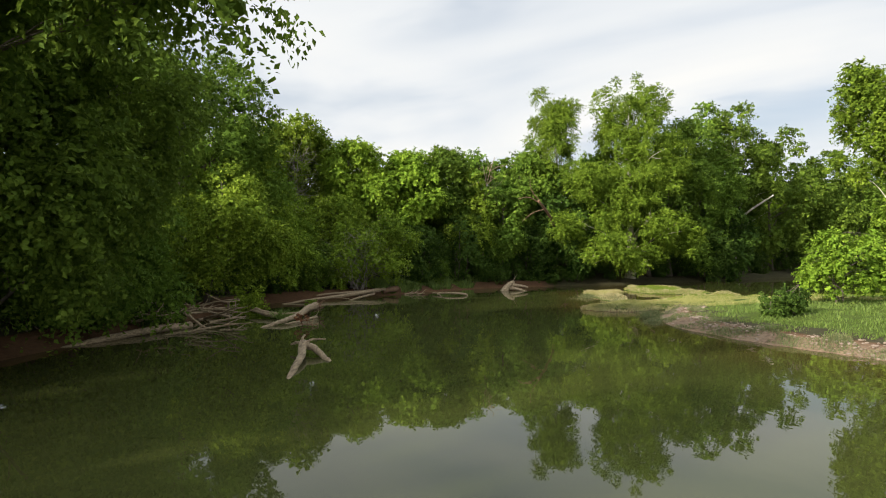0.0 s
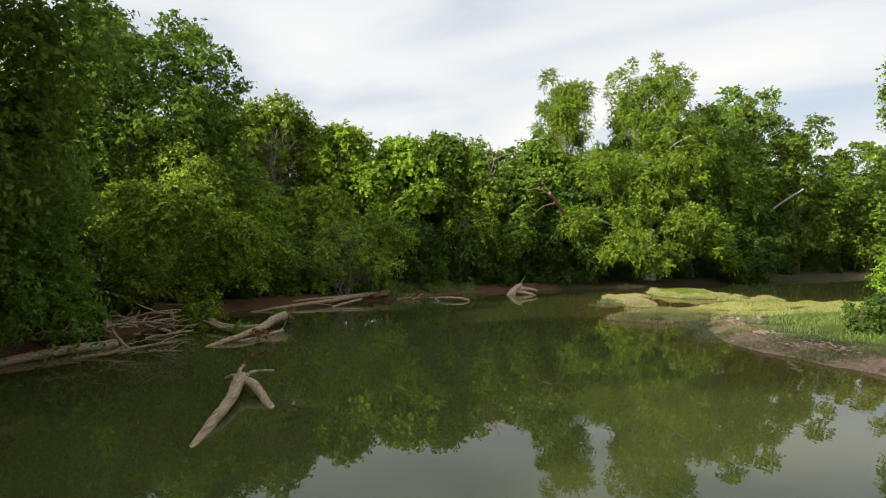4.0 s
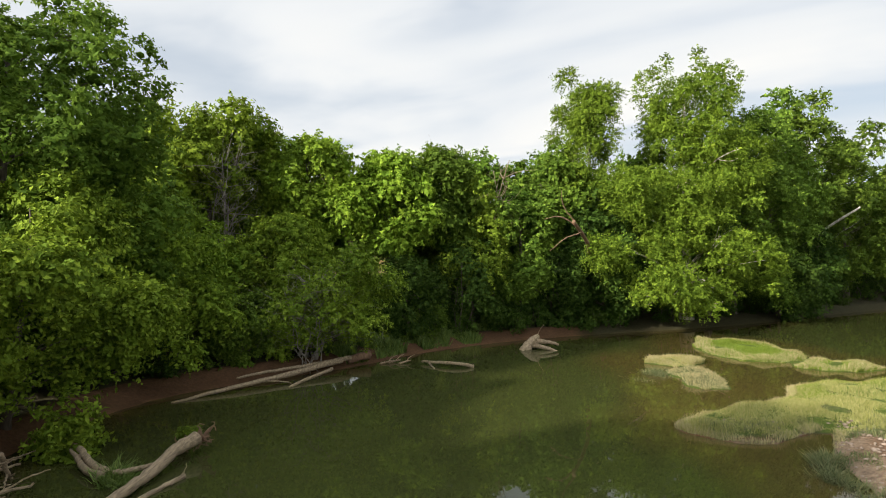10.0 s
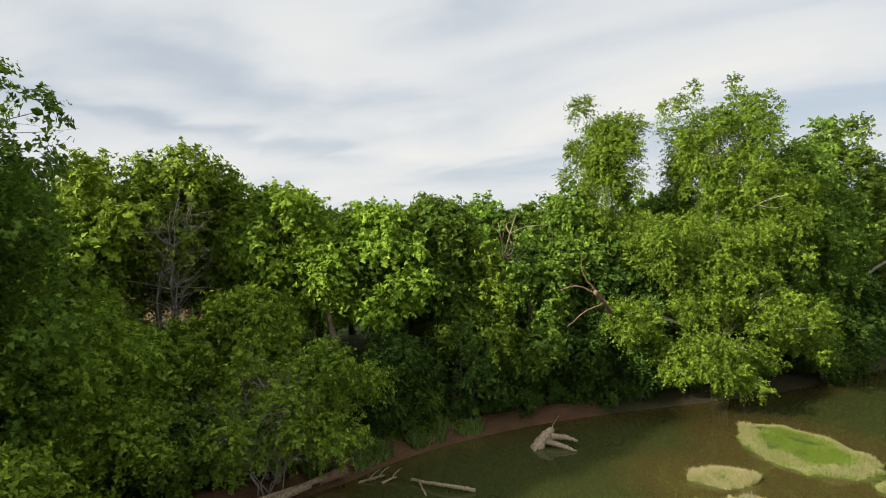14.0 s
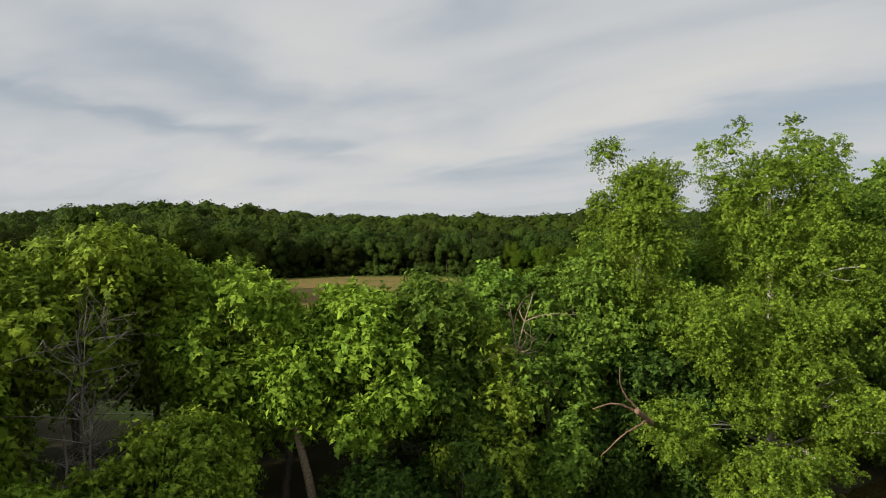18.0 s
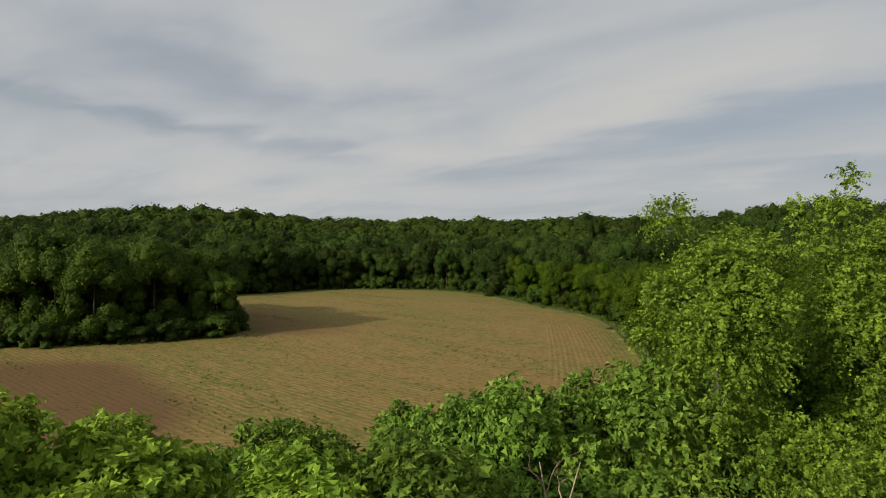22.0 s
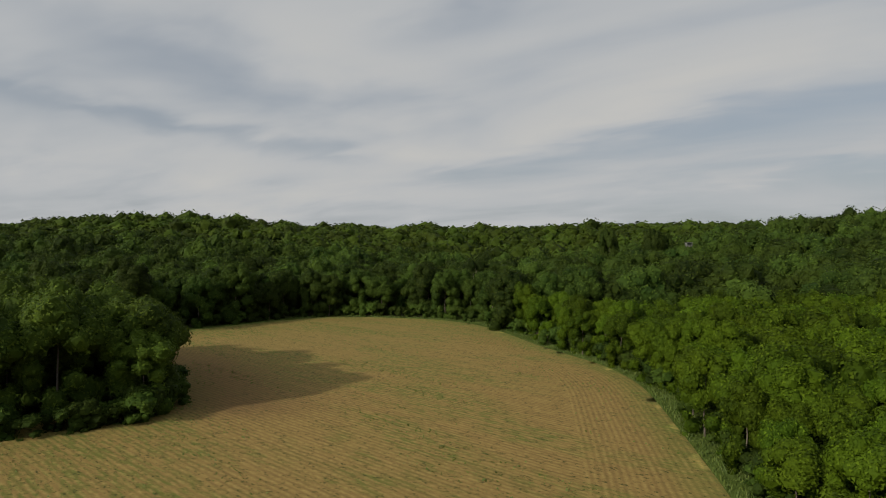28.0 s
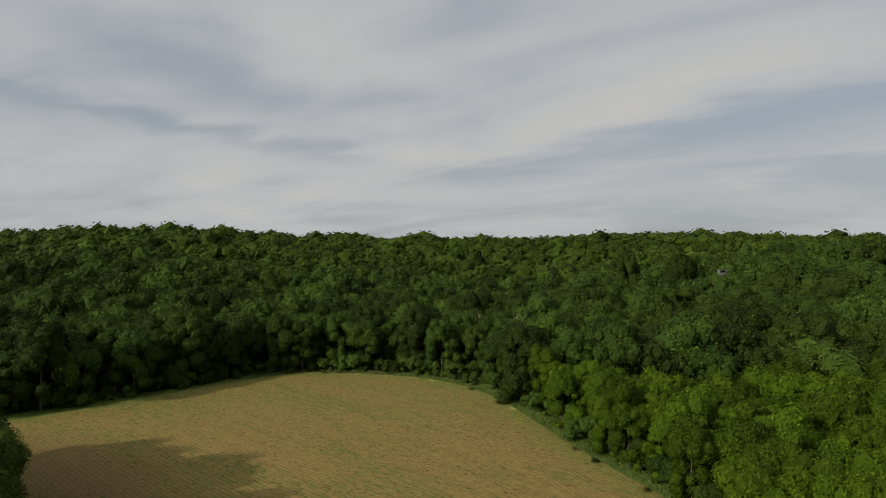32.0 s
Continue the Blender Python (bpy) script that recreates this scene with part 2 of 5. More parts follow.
def field_mat():
    """Dry stubble and bare soil in drilled rows, weeds between them."""
    k = Mat("field_stubble")
    pos = k.node("ShaderNodeNewGeometry").outputs["Position"]
    att = k.node("ShaderNodeAttribute")
    att.attribute_name = "edge_distance"
    d_edge = att.outputs["Fac"]
    turn = k.node("ShaderNodeMapping", Rotation=(0, 0, radians(ROW_TURN)))
    k.link(pos, turn.inputs[0])
    sep = k.node("ShaderNodeSeparateXYZ")
    k.link(turn.outputs[0], sep.inputs[0])
    wob = k.math('MULTIPLY', k.noise(0.04, 2.0, 0.5, pos), 0.9)
    inner = k.math('ADD', sep.outputs["Y"], wob)
    head = k.math('LESS_THAN', d_edge, 13.0)
    coord = k.node("ShaderNodeMix")
    coord.data_type = 'FLOAT'
    k.link(head, coord.inputs[0])
    k.link(inner, coord.inputs[2])
    k.link(d_edge, coord.inputs[3])
    rows = k.math('ADD', k.math('MULTIPLY', k.math('SINE', k.math('MULTIPLY', coord.outputs[0], 2 * math.pi / 0.762)), 0.5), 0.5)
    broad = k.math('ADD', k.math('MULTIPLY', k.math('SINE', k.math('MULTIPLY', coord.outputs[0], 2 * math.pi / 4.57)), 0.5), 0.5)
    along = k.noise(1.0, 5.0, 0.65, turn.outputs[0], (0.35, 1.6, 1.0))
    patch = k.noise(0.06, 5.0, 0.6, turn.outputs[0], (0.45, 1.6, 1.0))
    fine = k.noise(3.0, 6.0, 0.75, pos)
    straw = k.mix(fine, (0.142, 0.094, 0.028), (0.268, 0.182, 0.060))
    soil = k.mix(fine, (0.075, 0.045, 0.015), (0.135, 0.086, 0.030))
    stripe = k.math('MULTIPLY', rows, k.ramp(along, (0.35, (0.15,)), (0.62, (1.0,))))
    red = k.node("ShaderNodeAttribute")
    red.attribute_name = "tilled"
    bare = k.math('ADD', k.math('MULTIPLY', stripe, 0.5), k.math('MULTIPLY', broad, 0.10))
    col = k.mix(bare, straw, soil)
    earth = k.mix(fine, (0.070, 0.037, 0.016), (0.125, 0.070, 0.032))
    loose = k.math('MULTIPLY', red.outputs["Fac"], k.ramp(along, (0.25, (1.0,)), (0.8, (0.75,))))
    col = k.mix(k.math('MULTIPLY', loose, k.math('ADD', k.math('MULTIPLY', rows, 0.12), 0.88)), col, earth)
    weedy = k.math('MULTIPLY', k.ramp(patch, (0.44, (0.0,)), (0.56, (1.0,))), k.ramp(along, (0.44, (0.05,)), (0.60, (0.7,))))
    col = k.mix(k.math('MULTIPLY', weedy, k.math('SUBTRACT', 1.0, red.outputs["Fac"])), col, (0.075, 0.105, 0.018))
    sprout = k.node("ShaderNodeAttribute")
    sprout.attribute_name = "green"
    col = k.mix(k.math('MULTIPLY', sprout.outputs["Fac"], k.ramp(along, (0.3, (0.25,)), (0.65, (0.85,)))), col, (0.09, 0.125, 0.022))
    # clods, loose straw and single weeds
    clod = k.noise(1.5, 5.0, 0.7, turn.outputs[0], (0.8, 1.3, 1.0))
    ridge = k.math('SUBTRACT', 1.0, rows)
    col = k.mix(k.ramp(clod, (0.58, (0.0,)), (0.64, (0.9,))), col, (0.045, 0.047, 0.013))
    ridge = k.math('MULTIPLY', ridge, k.math('SUBTRACT', 1.0, red.outputs["Fac"]))
    col = k.mix(k.math('MULTIPLY', ridge, k.ramp(clod, (0.36, (0.45,)), (0.52, (0.0,)))), col, (0.34, 0.25, 0.085))
    k.link(col, k.b.inputs["Base Color"])
    k.b.inputs["Roughness"].default_value = 0.95
    k.b.inputs["Specular IOR Level"].default_value = 0.1
    k.bump(k.math('ADD', k.math('MULTIPLY', stripe, -0.5), k.math('MULTIPLY', fine, 0.8)), 0.45, 0.07)
    return k.m


def grass_mat(name, low, high, pale):
    k = Mat(name)
    geo = k.node("ShaderNodeNewGeometry")
    col = k.mix(k.noise(0.35, 3.0, 0.5, geo.outputs["Position"]), low, high)
    col = k.mix(k.ramp(geo.outputs["Random Per Island"], (0.4, (0.0,)), (1.0, (0.9,))), col, pale)
    k.link(col, k.b.inputs["Base Color"])
    k.b.inputs["Roughness"].default_value = 0.7
    tr = k.node("ShaderNodeBsdfTranslucent")
    k.link(col, tr.inputs["Color"])
    mx = k.node("ShaderNodeMixShader")
    mx.inputs[0].default_value = 0.3
    k.link(k.b.outputs[0], mx.inputs[1])
    k.link(tr.outputs[0], mx.inputs[2])
    k.link(mx.outputs[0], k.out.inputs["Surface"])
    return k.m


WATER, GROUND, FIELD = water_mat(), ground_mat(), field_mat()
GRASS_BAR = grass_mat("grass_bar", (0.22, 0.24, 0.05), (0.32, 0.32, 0.09), (0.50, 0.45, 0.20))
GRASS_VERGE = grass_mat("grass_verge", (0.045, 0.078, 0.008), (0.082, 0.122, 0.013), (0.125, 0.158, 0.022))
GRASS_PALE = grass_mat("grass_fringe", (0.30, 0.26, 0.12), (0.42, 0.37, 0.18), (0.58, 0.50, 0.27))
GRASS_ISLE = grass_mat("grass_island", (0.12, 0.19, 0.012), (0.17, 0.24, 0.018), (0.22, 0.28, 0.03))
GRASS_GREEN = grass_mat("grass_green", (0.07, 0.12, 0.018), (0.13, 0.20, 0.03), (0.20, 0.27, 0.05))
GRASS_GREY = grass_mat("weeds_grey_green", (0.065, 0.09, 0.03), (0.13, 0.16, 0.055), (0.24, 0.23, 0.10))

# ---- mesh helpers ----


def mesh_object(name, verts, faces, mat, smooth=False, parent=None):
    """One mesh object from numpy vertices and a list of (n, k) face arrays."""
    me = bpy.data.meshes.new(name)
    verts = np.asarray(verts, dtype=np.float32)
    faces = [np.asarray(f, dtype=np.int32) for f in faces if len(f)]
    me.vertices.add(len(verts))
    me.vertices.foreach_set("co", verts.ravel())
    loops = np.concatenate([f.ravel() for f in faces])
    me.loops.add(len(loops))
    me.loops.foreach_set("vertex_index", loops)
    sizes = np.concatenate([np.full(len(f), f.shape[1]) for f in faces])
    me.polygons.add(len(sizes))
    me.polygons.foreach_set("loop_start", np.concatenate(([0], np.cumsum(sizes)[:-1])).astype(np.int32))
    me.polygons.foreach_set("use_smooth", np.full(len(sizes), smooth))
    me.update(calc_edges=True)
    me.materials.append(mat)
    ob = new(name, me)
    ob.parent = parent
    return ob


def join(pieces):
    """Joins (verts, faces) pieces whose faces are all of one size."""
    vs, fs, off = [], [], 0
    for v, f in pieces:
        vs.append(v)
        fs.append(f + off)
        off += len(v)
    return np.concatenate(vs), np.concatenate(fs)


def tube(points, radii, sides=7, rough=0.0, rng=None):
    """A tapering round limb through the points, closed at both ends by shrinking."""
    p = np.asarray(points, float)
    r = np.asarray(radii, float)
    d = np.gradient(p, axis=0)
    d /= np.linalg.norm(d, axis=1)[:, None] + 1e-9
    ref = np.array((0.31, 0.23, 0.92)) if abs(d[0][2]) < 0.8 else np.array((0.9, 0.3, 0.1))
    u = np.cross(d, ref)
    u /= np.linalg.norm(u, axis=1)[:, None] + 1e-9
    w = np.cross(d, u)
    a = np.linspace(0, 2 * np.pi, sides, endpoint=False)
    rr = np.repeat(r[:, None], sides, 1)
    if rough and rng is not None:
        rr = rr * (1 + rng.normal(0, rough, rr.shape))
    v = p[:, None] + rr[..., None] * (np.cos(a)[None, :, None] * u[:, None] + np.sin(a)[None, :, None] * w[:, None])
    n = len(p)
    v = np.concatenate((v.reshape(-1, 3), p[:1], p[-1:]))
    i, j = np.meshgrid(np.arange(n - 1), np.arange(sides), indexing="ij")
    k = (j + 1) % sides
    f = np.stack((i * sides + j, i * sides + k, (i + 1) * sides + k, (i + 1) * sides + j), -1).reshape(-1, 4)
    jj = np.arange(0, sides)
    c0 = np.stack((np.full(sides, n * sides), (jj + 1) % sides, jj, jj), -1)
    c1 = np.stack((np.full(sides, n * sides + 1), (n - 1) * sides + jj, (n - 1) * sides + (jj + 1) % sides, (n - 1) * sides + (jj + 1) % sides), -1)
    tri = np.concatenate((c0[:, :3], c1[:, :3]))
    return v, f, tri


def tubes(list_of):
    """Joins tubes into (verts, [quads, tris])."""
    vs, q, t, off = [], [], [], 0
    for v, f, tri in list_of:
        vs.append(v)
        q.append(f + off)
        t.append(tri + off)
        off += len(v)
    return np.concatenate(vs), [np.concatenate(q), np.concatenate(t)]


def unit(v):
    return v / (np.linalg.norm(v, axis=-1, keepdims=True) + 1e-9)


def blades_of(rng, p, nor, along, size, wide):
    """Pointed leaf blades at the places p, one triangle each."""
    n = len(p)
    t = unit(along - nor * (along * nor).sum(1, keepdims=True))
    b = np.cross(nor, t)
    s = size * (0.6 + 0.8 * rng.random((n, 1)))
    q = rng.uniform(-0.25, 0.25, (n, 1))
    v = np.stack((p - t * s * 0.42 + b * s * wide * (q - 0.5), p - t * s * (0.42 + q * 0.5) + b * s * wide * (0.5 + q), p + t * s * 0.58 + b * s * q), 1)
    return v.reshape(-1, 3), np.arange(3 * n).reshape(-1, 3)


def folded_blades(rng, p, nor, along, size, wide):
    """Leaf blades with a pointed tip, widest near the stalk and folded along the midrib, for crowns close to the path."""
    n = len(p)
    t = unit(along - nor * (along * nor).sum(1, keepdims=True))
    b = np.cross(nor, t)
    s = size * (0.6 + 0.8 * rng.random((n, 1)))
    lift = nor * s * 0.12
    v = np.stack((p - t * s * 0.5, p - t * s * 0.08 + b * s * wide * 0.45 + lift, p + t * s * 0.6, p - t * s * 0.08 - b * s * wide * 0.45 + lift), 1)
    return v.reshape(-1, 3), np.arange(4 * n).reshape(-1, 4)


def leaves(rng, centres, radii, n, size, middle=None, close=False, per=11, reach=0.7, droop=0.3, wide=0.85, away=0.45, loose=0.42):
    """n leaf blades in sprays: each spray is a short drooping twig with blades to both sides, growing out of a clump.
    away: how far the sprays turn from the crown's middle; loose: how far blades tilt out of their spray's plane."""
    m = max(1, n // per)
    w = radii ** 2
    c = rng.choice(len(centres), m, p=w / w.sum())
    mid = np.asarray(centres.mean(0) if middle is None else middle)
    d = unit(rng.normal(size=(m, 3)) + unit(centres[c] - mid) * away + (0, 0, 0.2))
    length = radii[c][:, None] * reach * rng.uniform(0.55, 1.2, (m, 1))
    start = centres[c] + d * radii[c][:, None] * rng.uniform(0.15, 0.75, (m, 1)) ** 0.7
    plane = unit(rng.normal(size=(m, 3)) * 0.4 + d * 0.85 + (0, 0, 0.4))
    side = unit(np.cross(d, plane))
    k = np.tile(np.arange(per), m)
    i = np.repeat(np.arange(m), per)
    s = ((k + rng.random(m * per)) / per)[:, None]
    hand = np.where(k % 2, 1.0, -1.0)[:, None]
    breadth = size * (1.25 - 0.8 * s) * rng.uniform(0.2, 1.0, s.shape)
    p = start[i] + d[i] * length[i] * s + side[i] * hand * breadth - np.array((0, 0, 1.0)) * length[i] * droop * s ** 2 + rng.normal(0, size * 0.18, (m * per, 3))
    nor = unit(plane[i] + rng.normal(size=(m * per, 3)) * loose)
    along = d[i] * 0.6 + side[i] * hand * 0.8 + rng.normal(size=(m * per, 3)) * 0.3 + (0, 0, -0.25)
    return (folded_blades if close else blades_of)(rng, p, nor, along, size, wide)


def clumps(rng, n, centre, size, r, inner=0.5, low=-1.0, lumps=0.22):
    """Clump centres filling the outer part of an uneven egg-shaped crown."""
    out = []
    ph = rng.random(6) * 6.28
    while len(out) < n:
        d = unit(rng.normal(size=3))
        if d[2] < low:
            continue
        az = math.atan2(d[1], d[0])
        bulge = 1 + lumps * (math.sin(2 * az + ph[0]) * 0.5 + math.sin(3 * az + ph[1] + 3 * d[2]) * 0.6 + math.sin(5 * d[2] + ph[2] + 2 * az) * 0.6)
        k = inner + (1 - inner) * rng.random() ** 0.55
        body = (np.hypot(d[0], d[1]) ** 2.6 + abs(d[2]) ** 2.6) ** (-1 / 2.6)
        out.append(np.array(centre) + d * np.array(size) * k * bulge * body)
    return np.array(out), r * (0.65 + 0.7 * rng.random(n))


def thing(name, label, category, at=(0, 0, 0), group="", kind=""):
    ob = new(name)
    ob.location = at
    ob.empty_display_size = 0.3
    return tagged(ob, label, category, group, kind)


def inside(poly, x, y):
    """Whether points lie within a closed outline."""
    x, y = np.asarray(x, float), np.asarray(y, float)
    res = np.zeros(np.broadcast(x, y).shape, bool)
    p = np.asarray(poly)
    for (x0, y0), (x1, y1) in zip(p, np.roll(p, -1, 0)):
        hit = (y0 > y) != (y1 > y)
        res ^= hit & (x < (x1 - x0) * (y - y0) / (y1 - y0 + 1e-12) + x0)
    return res


def distance(poly, x, y, closed=True):
    """Distance to an outline."""
    x, y = np.asarray(x, float), np.asarray(y, float)
    best = np.full(np.broadcast(x, y).shape, 1e9)
    p = np.asarray(poly)
    q = np.roll(p, -1, 0)
    if not closed:
        p, q = p[:-1], q[:-1]
    for (x0, y0), (x1, y1) in zip(p, q):
        dx, dy = x1 - x0, y1 - y0
        u = np.clip(((x - x0) * dx + (y - y0) * dy) / (dx * dx + dy * dy + 1e-9), 0, 1)
        best = np.minimum(best, np.hypot(x - x0 - u * dx, y - y0 - u * dy))
    return best


def rounded(poly, steps=5):
    """A closed Catmull-Rom curve through the corners of an outline."""
    p = np.asarray(poly, float)
    out = []
    for i in range(len(p)):
        a, b, c, d = p[i - 1], p[i], p[(i + 1) % len(p)], p[(i + 2) % len(p)]
        for s in np.arange(steps) / steps:
            out.append(0.5 * (2 * b + (c - a) * s + (2 * a - 5 * b + 4 * c - d) * s * s + (3 * b - a - 3 * c + d) * s ** 3))
    return np.array(out)


def step(a, b, x):
    t = np.clip((x - a) / (b - a), 0, 1)
    return t * t * (3 - 2 * t)


# ---- plan of the land ----
RIVER = rounded([(-16, -160), (-15.5, 0), (-14.6, 24), (-13.4, 33), (-12.4, 42.5), (-9.6, 46.5), (-4.6, 51), (-0.8, 55.6),
                 (4.8, 60), (11.6, 63.4), (25, 69), (43, 80), (70, 92), (120, 98), (220, 90),
                 (220, 66), (120, 75), (75, 68), (50, 58), (36, 50.2), (26, 47.2), (20.5, 47.0), (16.3, 46.4), (14.6, 44.0), (11.6, 42.6), (8.8, 40.6), (8.5, 39.3),
                 (10.4, 38), (12.4, 39.0), (13.6, 39.4), (12.3, 37.2), (11.5, 34.6), (10.9, 31.6), (11.6, 28.6), (12.5, 26.3), (14.8, 22), (18, 14), (22, 0), (26, -160)], 4)
ISLAND_NEAR = rounded([(11.5, 52.2), (12.0, 53.2), (13.2, 53.5), (14.6, 52.6), (14.0, 51.5), (12.4, 51.2)], 4)
ISLAND_LOW = rounded([(11.6, 49.2), (12.4, 50.3), (13.3, 49.8), (13.7, 48.0), (13.3, 46.4), (12.4, 45.8), (11.5, 46.6), (11.9, 48)], 4)
ISLAND_FAR = rounded([(16.3, 55), (17.0, 52.9), (18.8, 52.2), (20.4, 52.8), (21.4, 54.5), (21.1, 57.6), (20.1, 60.0), (18.6, 60.8), (17.2, 59.3), (16.4, 57.2)], 4)
ISLAND_SIDE = rounded([(19.4, 50.3), (21.2, 49.6), (23.2, 50.4), (23.4, 52), (21.4, 52.3), (19.6, 51.6)], 4)


def ragged(poly, amount, seed):
    """An outline with small bays and tufts."""
    mid = poly.mean(0)
    d = poly - mid
    p = rounded(poly, 3)
    d = p - mid
    wave = np.array([noise.noise((x * 1.1, y * 1.1, seed)) + 0.6 * noise.noise((x * 2.6, y * 2.6, seed)) for x, y in p])
    return mid + d * (1 + amount * wave[:, None])


ISLAND_NEAR, ISLAND_LOW, ISLAND_FAR, ISLAND_SIDE = ragged(ISLAND_NEAR, 0.2, 1.3), ragged(ISLAND_LOW, 0.2, 2.4), ragged(ISLAND_FAR, 0.12, 4.2), ragged(ISLAND_SIDE, 0.2, 7.1)
ISLANDS = (ISLAND_NEAR, ISLAND_LOW, ISLAND_FAR, ISLAND_SIDE)
PLOT = rounded([(-190, 110), (-110, 90), (-60, 84), (-20, 80), (4, 81), (16, 90), (24, 106), (28, 125), (32, 150), (34.5, 170), (33.5, 186), (29, 200),
                (24, 214), (18, 235), (11, 252), (0, 264), (-10, 269), (-25, 273), (-38, 273), (-53, 261), (-71, 241), (-86, 226), (-120, 200), (-180, 180)], 5)
GROVE = rounded([(-38, 154), (-43, 148), (-52, 143), (-66, 138), (-85, 137), (-105, 142), (-110, 170), (-97, 192), (-78, 198), (-60, 190), (-45, 172)], 4)


def hills(x, y):
    z = 17 * np.exp(-((x + 190) / 170) ** 2 - ((y - 500) / 120) ** 2)
    z = z + 20 * np.exp(-((x - 200) / 110) ** 2 - ((y - 380) / 110) ** 2)
    z = z + 31 * step(430, 700, y) - 6 * step(780, 1400, y) + 6 * step(900, 2200, y) * np.sin(x / 310.0 + 1)
    z = z + 3 * step(300, 420, y) * np.sin(x / 60.0) * np.sin(y / 75.0)
    z = z + 6 * step(60, 260, np.abs(x - 10)) * step(230, 420, y) - 14 * step(150, 600, np.abs(x - 40)) * step(560, 800, y)
    return z


def height(x, y):
    x, y = np.asarray(x, float), np.asarray(y, float)
    s = distance(RIVER, x, y) * np.where(inside(RIVER, x, y), -1, 1)
    low = (x > 8) & (y < 62 + 0.3 * (x - 25)) & (x > 8)
    steep = np.where(s < 0, np.maximum(s * 0.35, -1.6), 0.55 * step(0, 1.5, s) + 3.0 * step(1.5, 16, s))
    bar = np.where(s < 0, np.maximum(s * 0.18, -1.4), 0.30 * step(0, 1.0, s) + 0.35 * step(1, 9, s) + 2.2 * step(10, 34, s))
    z = np.where(low, bar, steep)
    m = (x > 3) & (x < 32) & (y > 40) & (y < 70)
    if m.any():
        for isle in ISLANDS:
            q = distance(isle, x[m], y[m]) * np.where(inside(isle, x[m], y[m]), -1, 1)
            z[m] = np.maximum(z[m], 0.22 * step(0.6, -0.8, q) - 0.06 - 0.3 * step(0, 2.5, q) - 1.5 * step(2, 5, q))
    return z + hills(x, y)


def axis(lo, hi, fine, far_lo, far_hi, grow=1.16):
    core = np.arange(lo, hi + 1e-6, fine)
    out, d, v = [], fine, hi
    while v < far_hi:
        d *= grow
        v += d
        out.append(v)
    low, d, v = [], fine, lo
    while v > far_lo:
        d *= grow
        v -= d
        low.append(v)
    return np.concatenate((low[::-1], core, out))


gx, gy = axis(-24, 48, 0.7, -2600, 2600), axis(8, 86, 0.7, -600, 4300)
GX, GY = np.meshgrid(gx, gy)
GZ = height(GX, GY)
bumpy = np.array([noise.noise((x * 0.5, y * 0.5, 0)) for x, y in zip(GX.ravel(), GY.ravel())]).reshape(GX.shape)
lot = distance(PLOT, GX, GY) * np.where(inside(PLOT, GX, GY), -1, 1)
GZ = GZ + bumpy * np.where(GZ > 0.1, 0.10, 0.02) * step(2, 30, lot) - 0.25 * step(-1, -8, lot)
nx = len(gx)
ii, jj = np.meshgrid(np.arange(len(gy) - 1), np.arange(nx - 1), indexing="ij")
quads = np.stack((ii * nx + jj, ii * nx + jj + 1, (ii + 1) * nx + jj + 1, (ii + 1) * nx + jj), -1).reshape(-1, 4)
ground = mesh_object("ground", np.stack((GX, GY, GZ), -1).reshape(-1, 3), [quads], GROUND, True)
tagged(ground, "brown and green river valley ground with muddy banks", "ground", kind="structure")


def attribute(ob, name, values):
    ob.data.attributes.new(name, 'FLOAT', 'POINT').data.foreach_set("value", np.asarray(values, np.float32).ravel())


river_d = distance(RIVER, GX, GY)
plot_d = distance(PLOT, GX, GY) * np.where(inside(PLOT, GX, GY), -1, 1)
on_bar = (GX > 8) & (GY < 62 + 0.3 * (GX - 25))
isle_d = np.max([distance(p, GX, GY) * np.where(inside(p, GX, GY), 1, -1) for p in ISLANDS], 0)
tip = on_bar & (GY > 38.2) & ~inside(RIVER, GX, GY)
attribute(ground, "grass", np.maximum(np.maximum(step(10, 6, plot_d), np.where(on_bar, step(2, 5, river_d), 0)), np.maximum(np.where(tip, step(-0.3, 0.4, river_d), 0), step(-0.6, 0.2, isle_d))))
# right of x = 8 mud fades to darker litter, painting the overhang's shade
attribute(ground, "mud", np.where(GZ < 1.3, step(2.4, 1.1, river_d), 0) * np.where((GX > 8) & (GY > 56), step(14, 7, GX), 1) * np.where((GY < 90) & ~tip & (isle_d < -0.5), 1, 0))
attribute(ground, "sand", np.where(on_bar & (GZ < 0.75), np.maximum(step(2.6, 0.8, river_d) * np.where(GY > 38.4, 0.0, 0.62), 0.45 * step(1.5, 0.5, np.hypot(GX - 14.9, (GY - 41.2) * 0.7))), 0))

# water sheet over the river and just past its banks
wx, wy = axis(-24, 48, 1.2, -60, 260, 1.2), axis(8, 86, 1.2, -180, 120, 1.2)
WX, WY = np.meshgrid(wx, wy)
nx = len(wx)
ii, jj = np.meshgrid(np.arange(len(wy) - 1), np.arange(nx - 1), indexing="ij")
quads = np.stack((ii * nx + jj, ii * nx + jj + 1, (ii + 1) * nx + jj + 1, (ii + 1) * nx + jj), -1).reshape(-1, 4)
wd = distance(RIVER, WX, WY) * np.where(inside(RIVER, WX, WY), 1, -1)
keep = (wd.ravel()[quads] > -4).any(1)
water = mesh_object("water", np.stack((WX, WY, np.zeros_like(WX)), -1).reshape(-1, 3), [quads[keep]], WATER, True)
tagged(water, "still murky green river water reflecting trees and sky", "river", kind="structure")
attribute(water, "shallow", np.clip(step(-1.3, 0.05, height(WX, WY)) * step(0, 7, WX) + step(-0.8, 0.05, height(WX, WY)) * step(7, 0, WX), 0, 1) * 0.9)

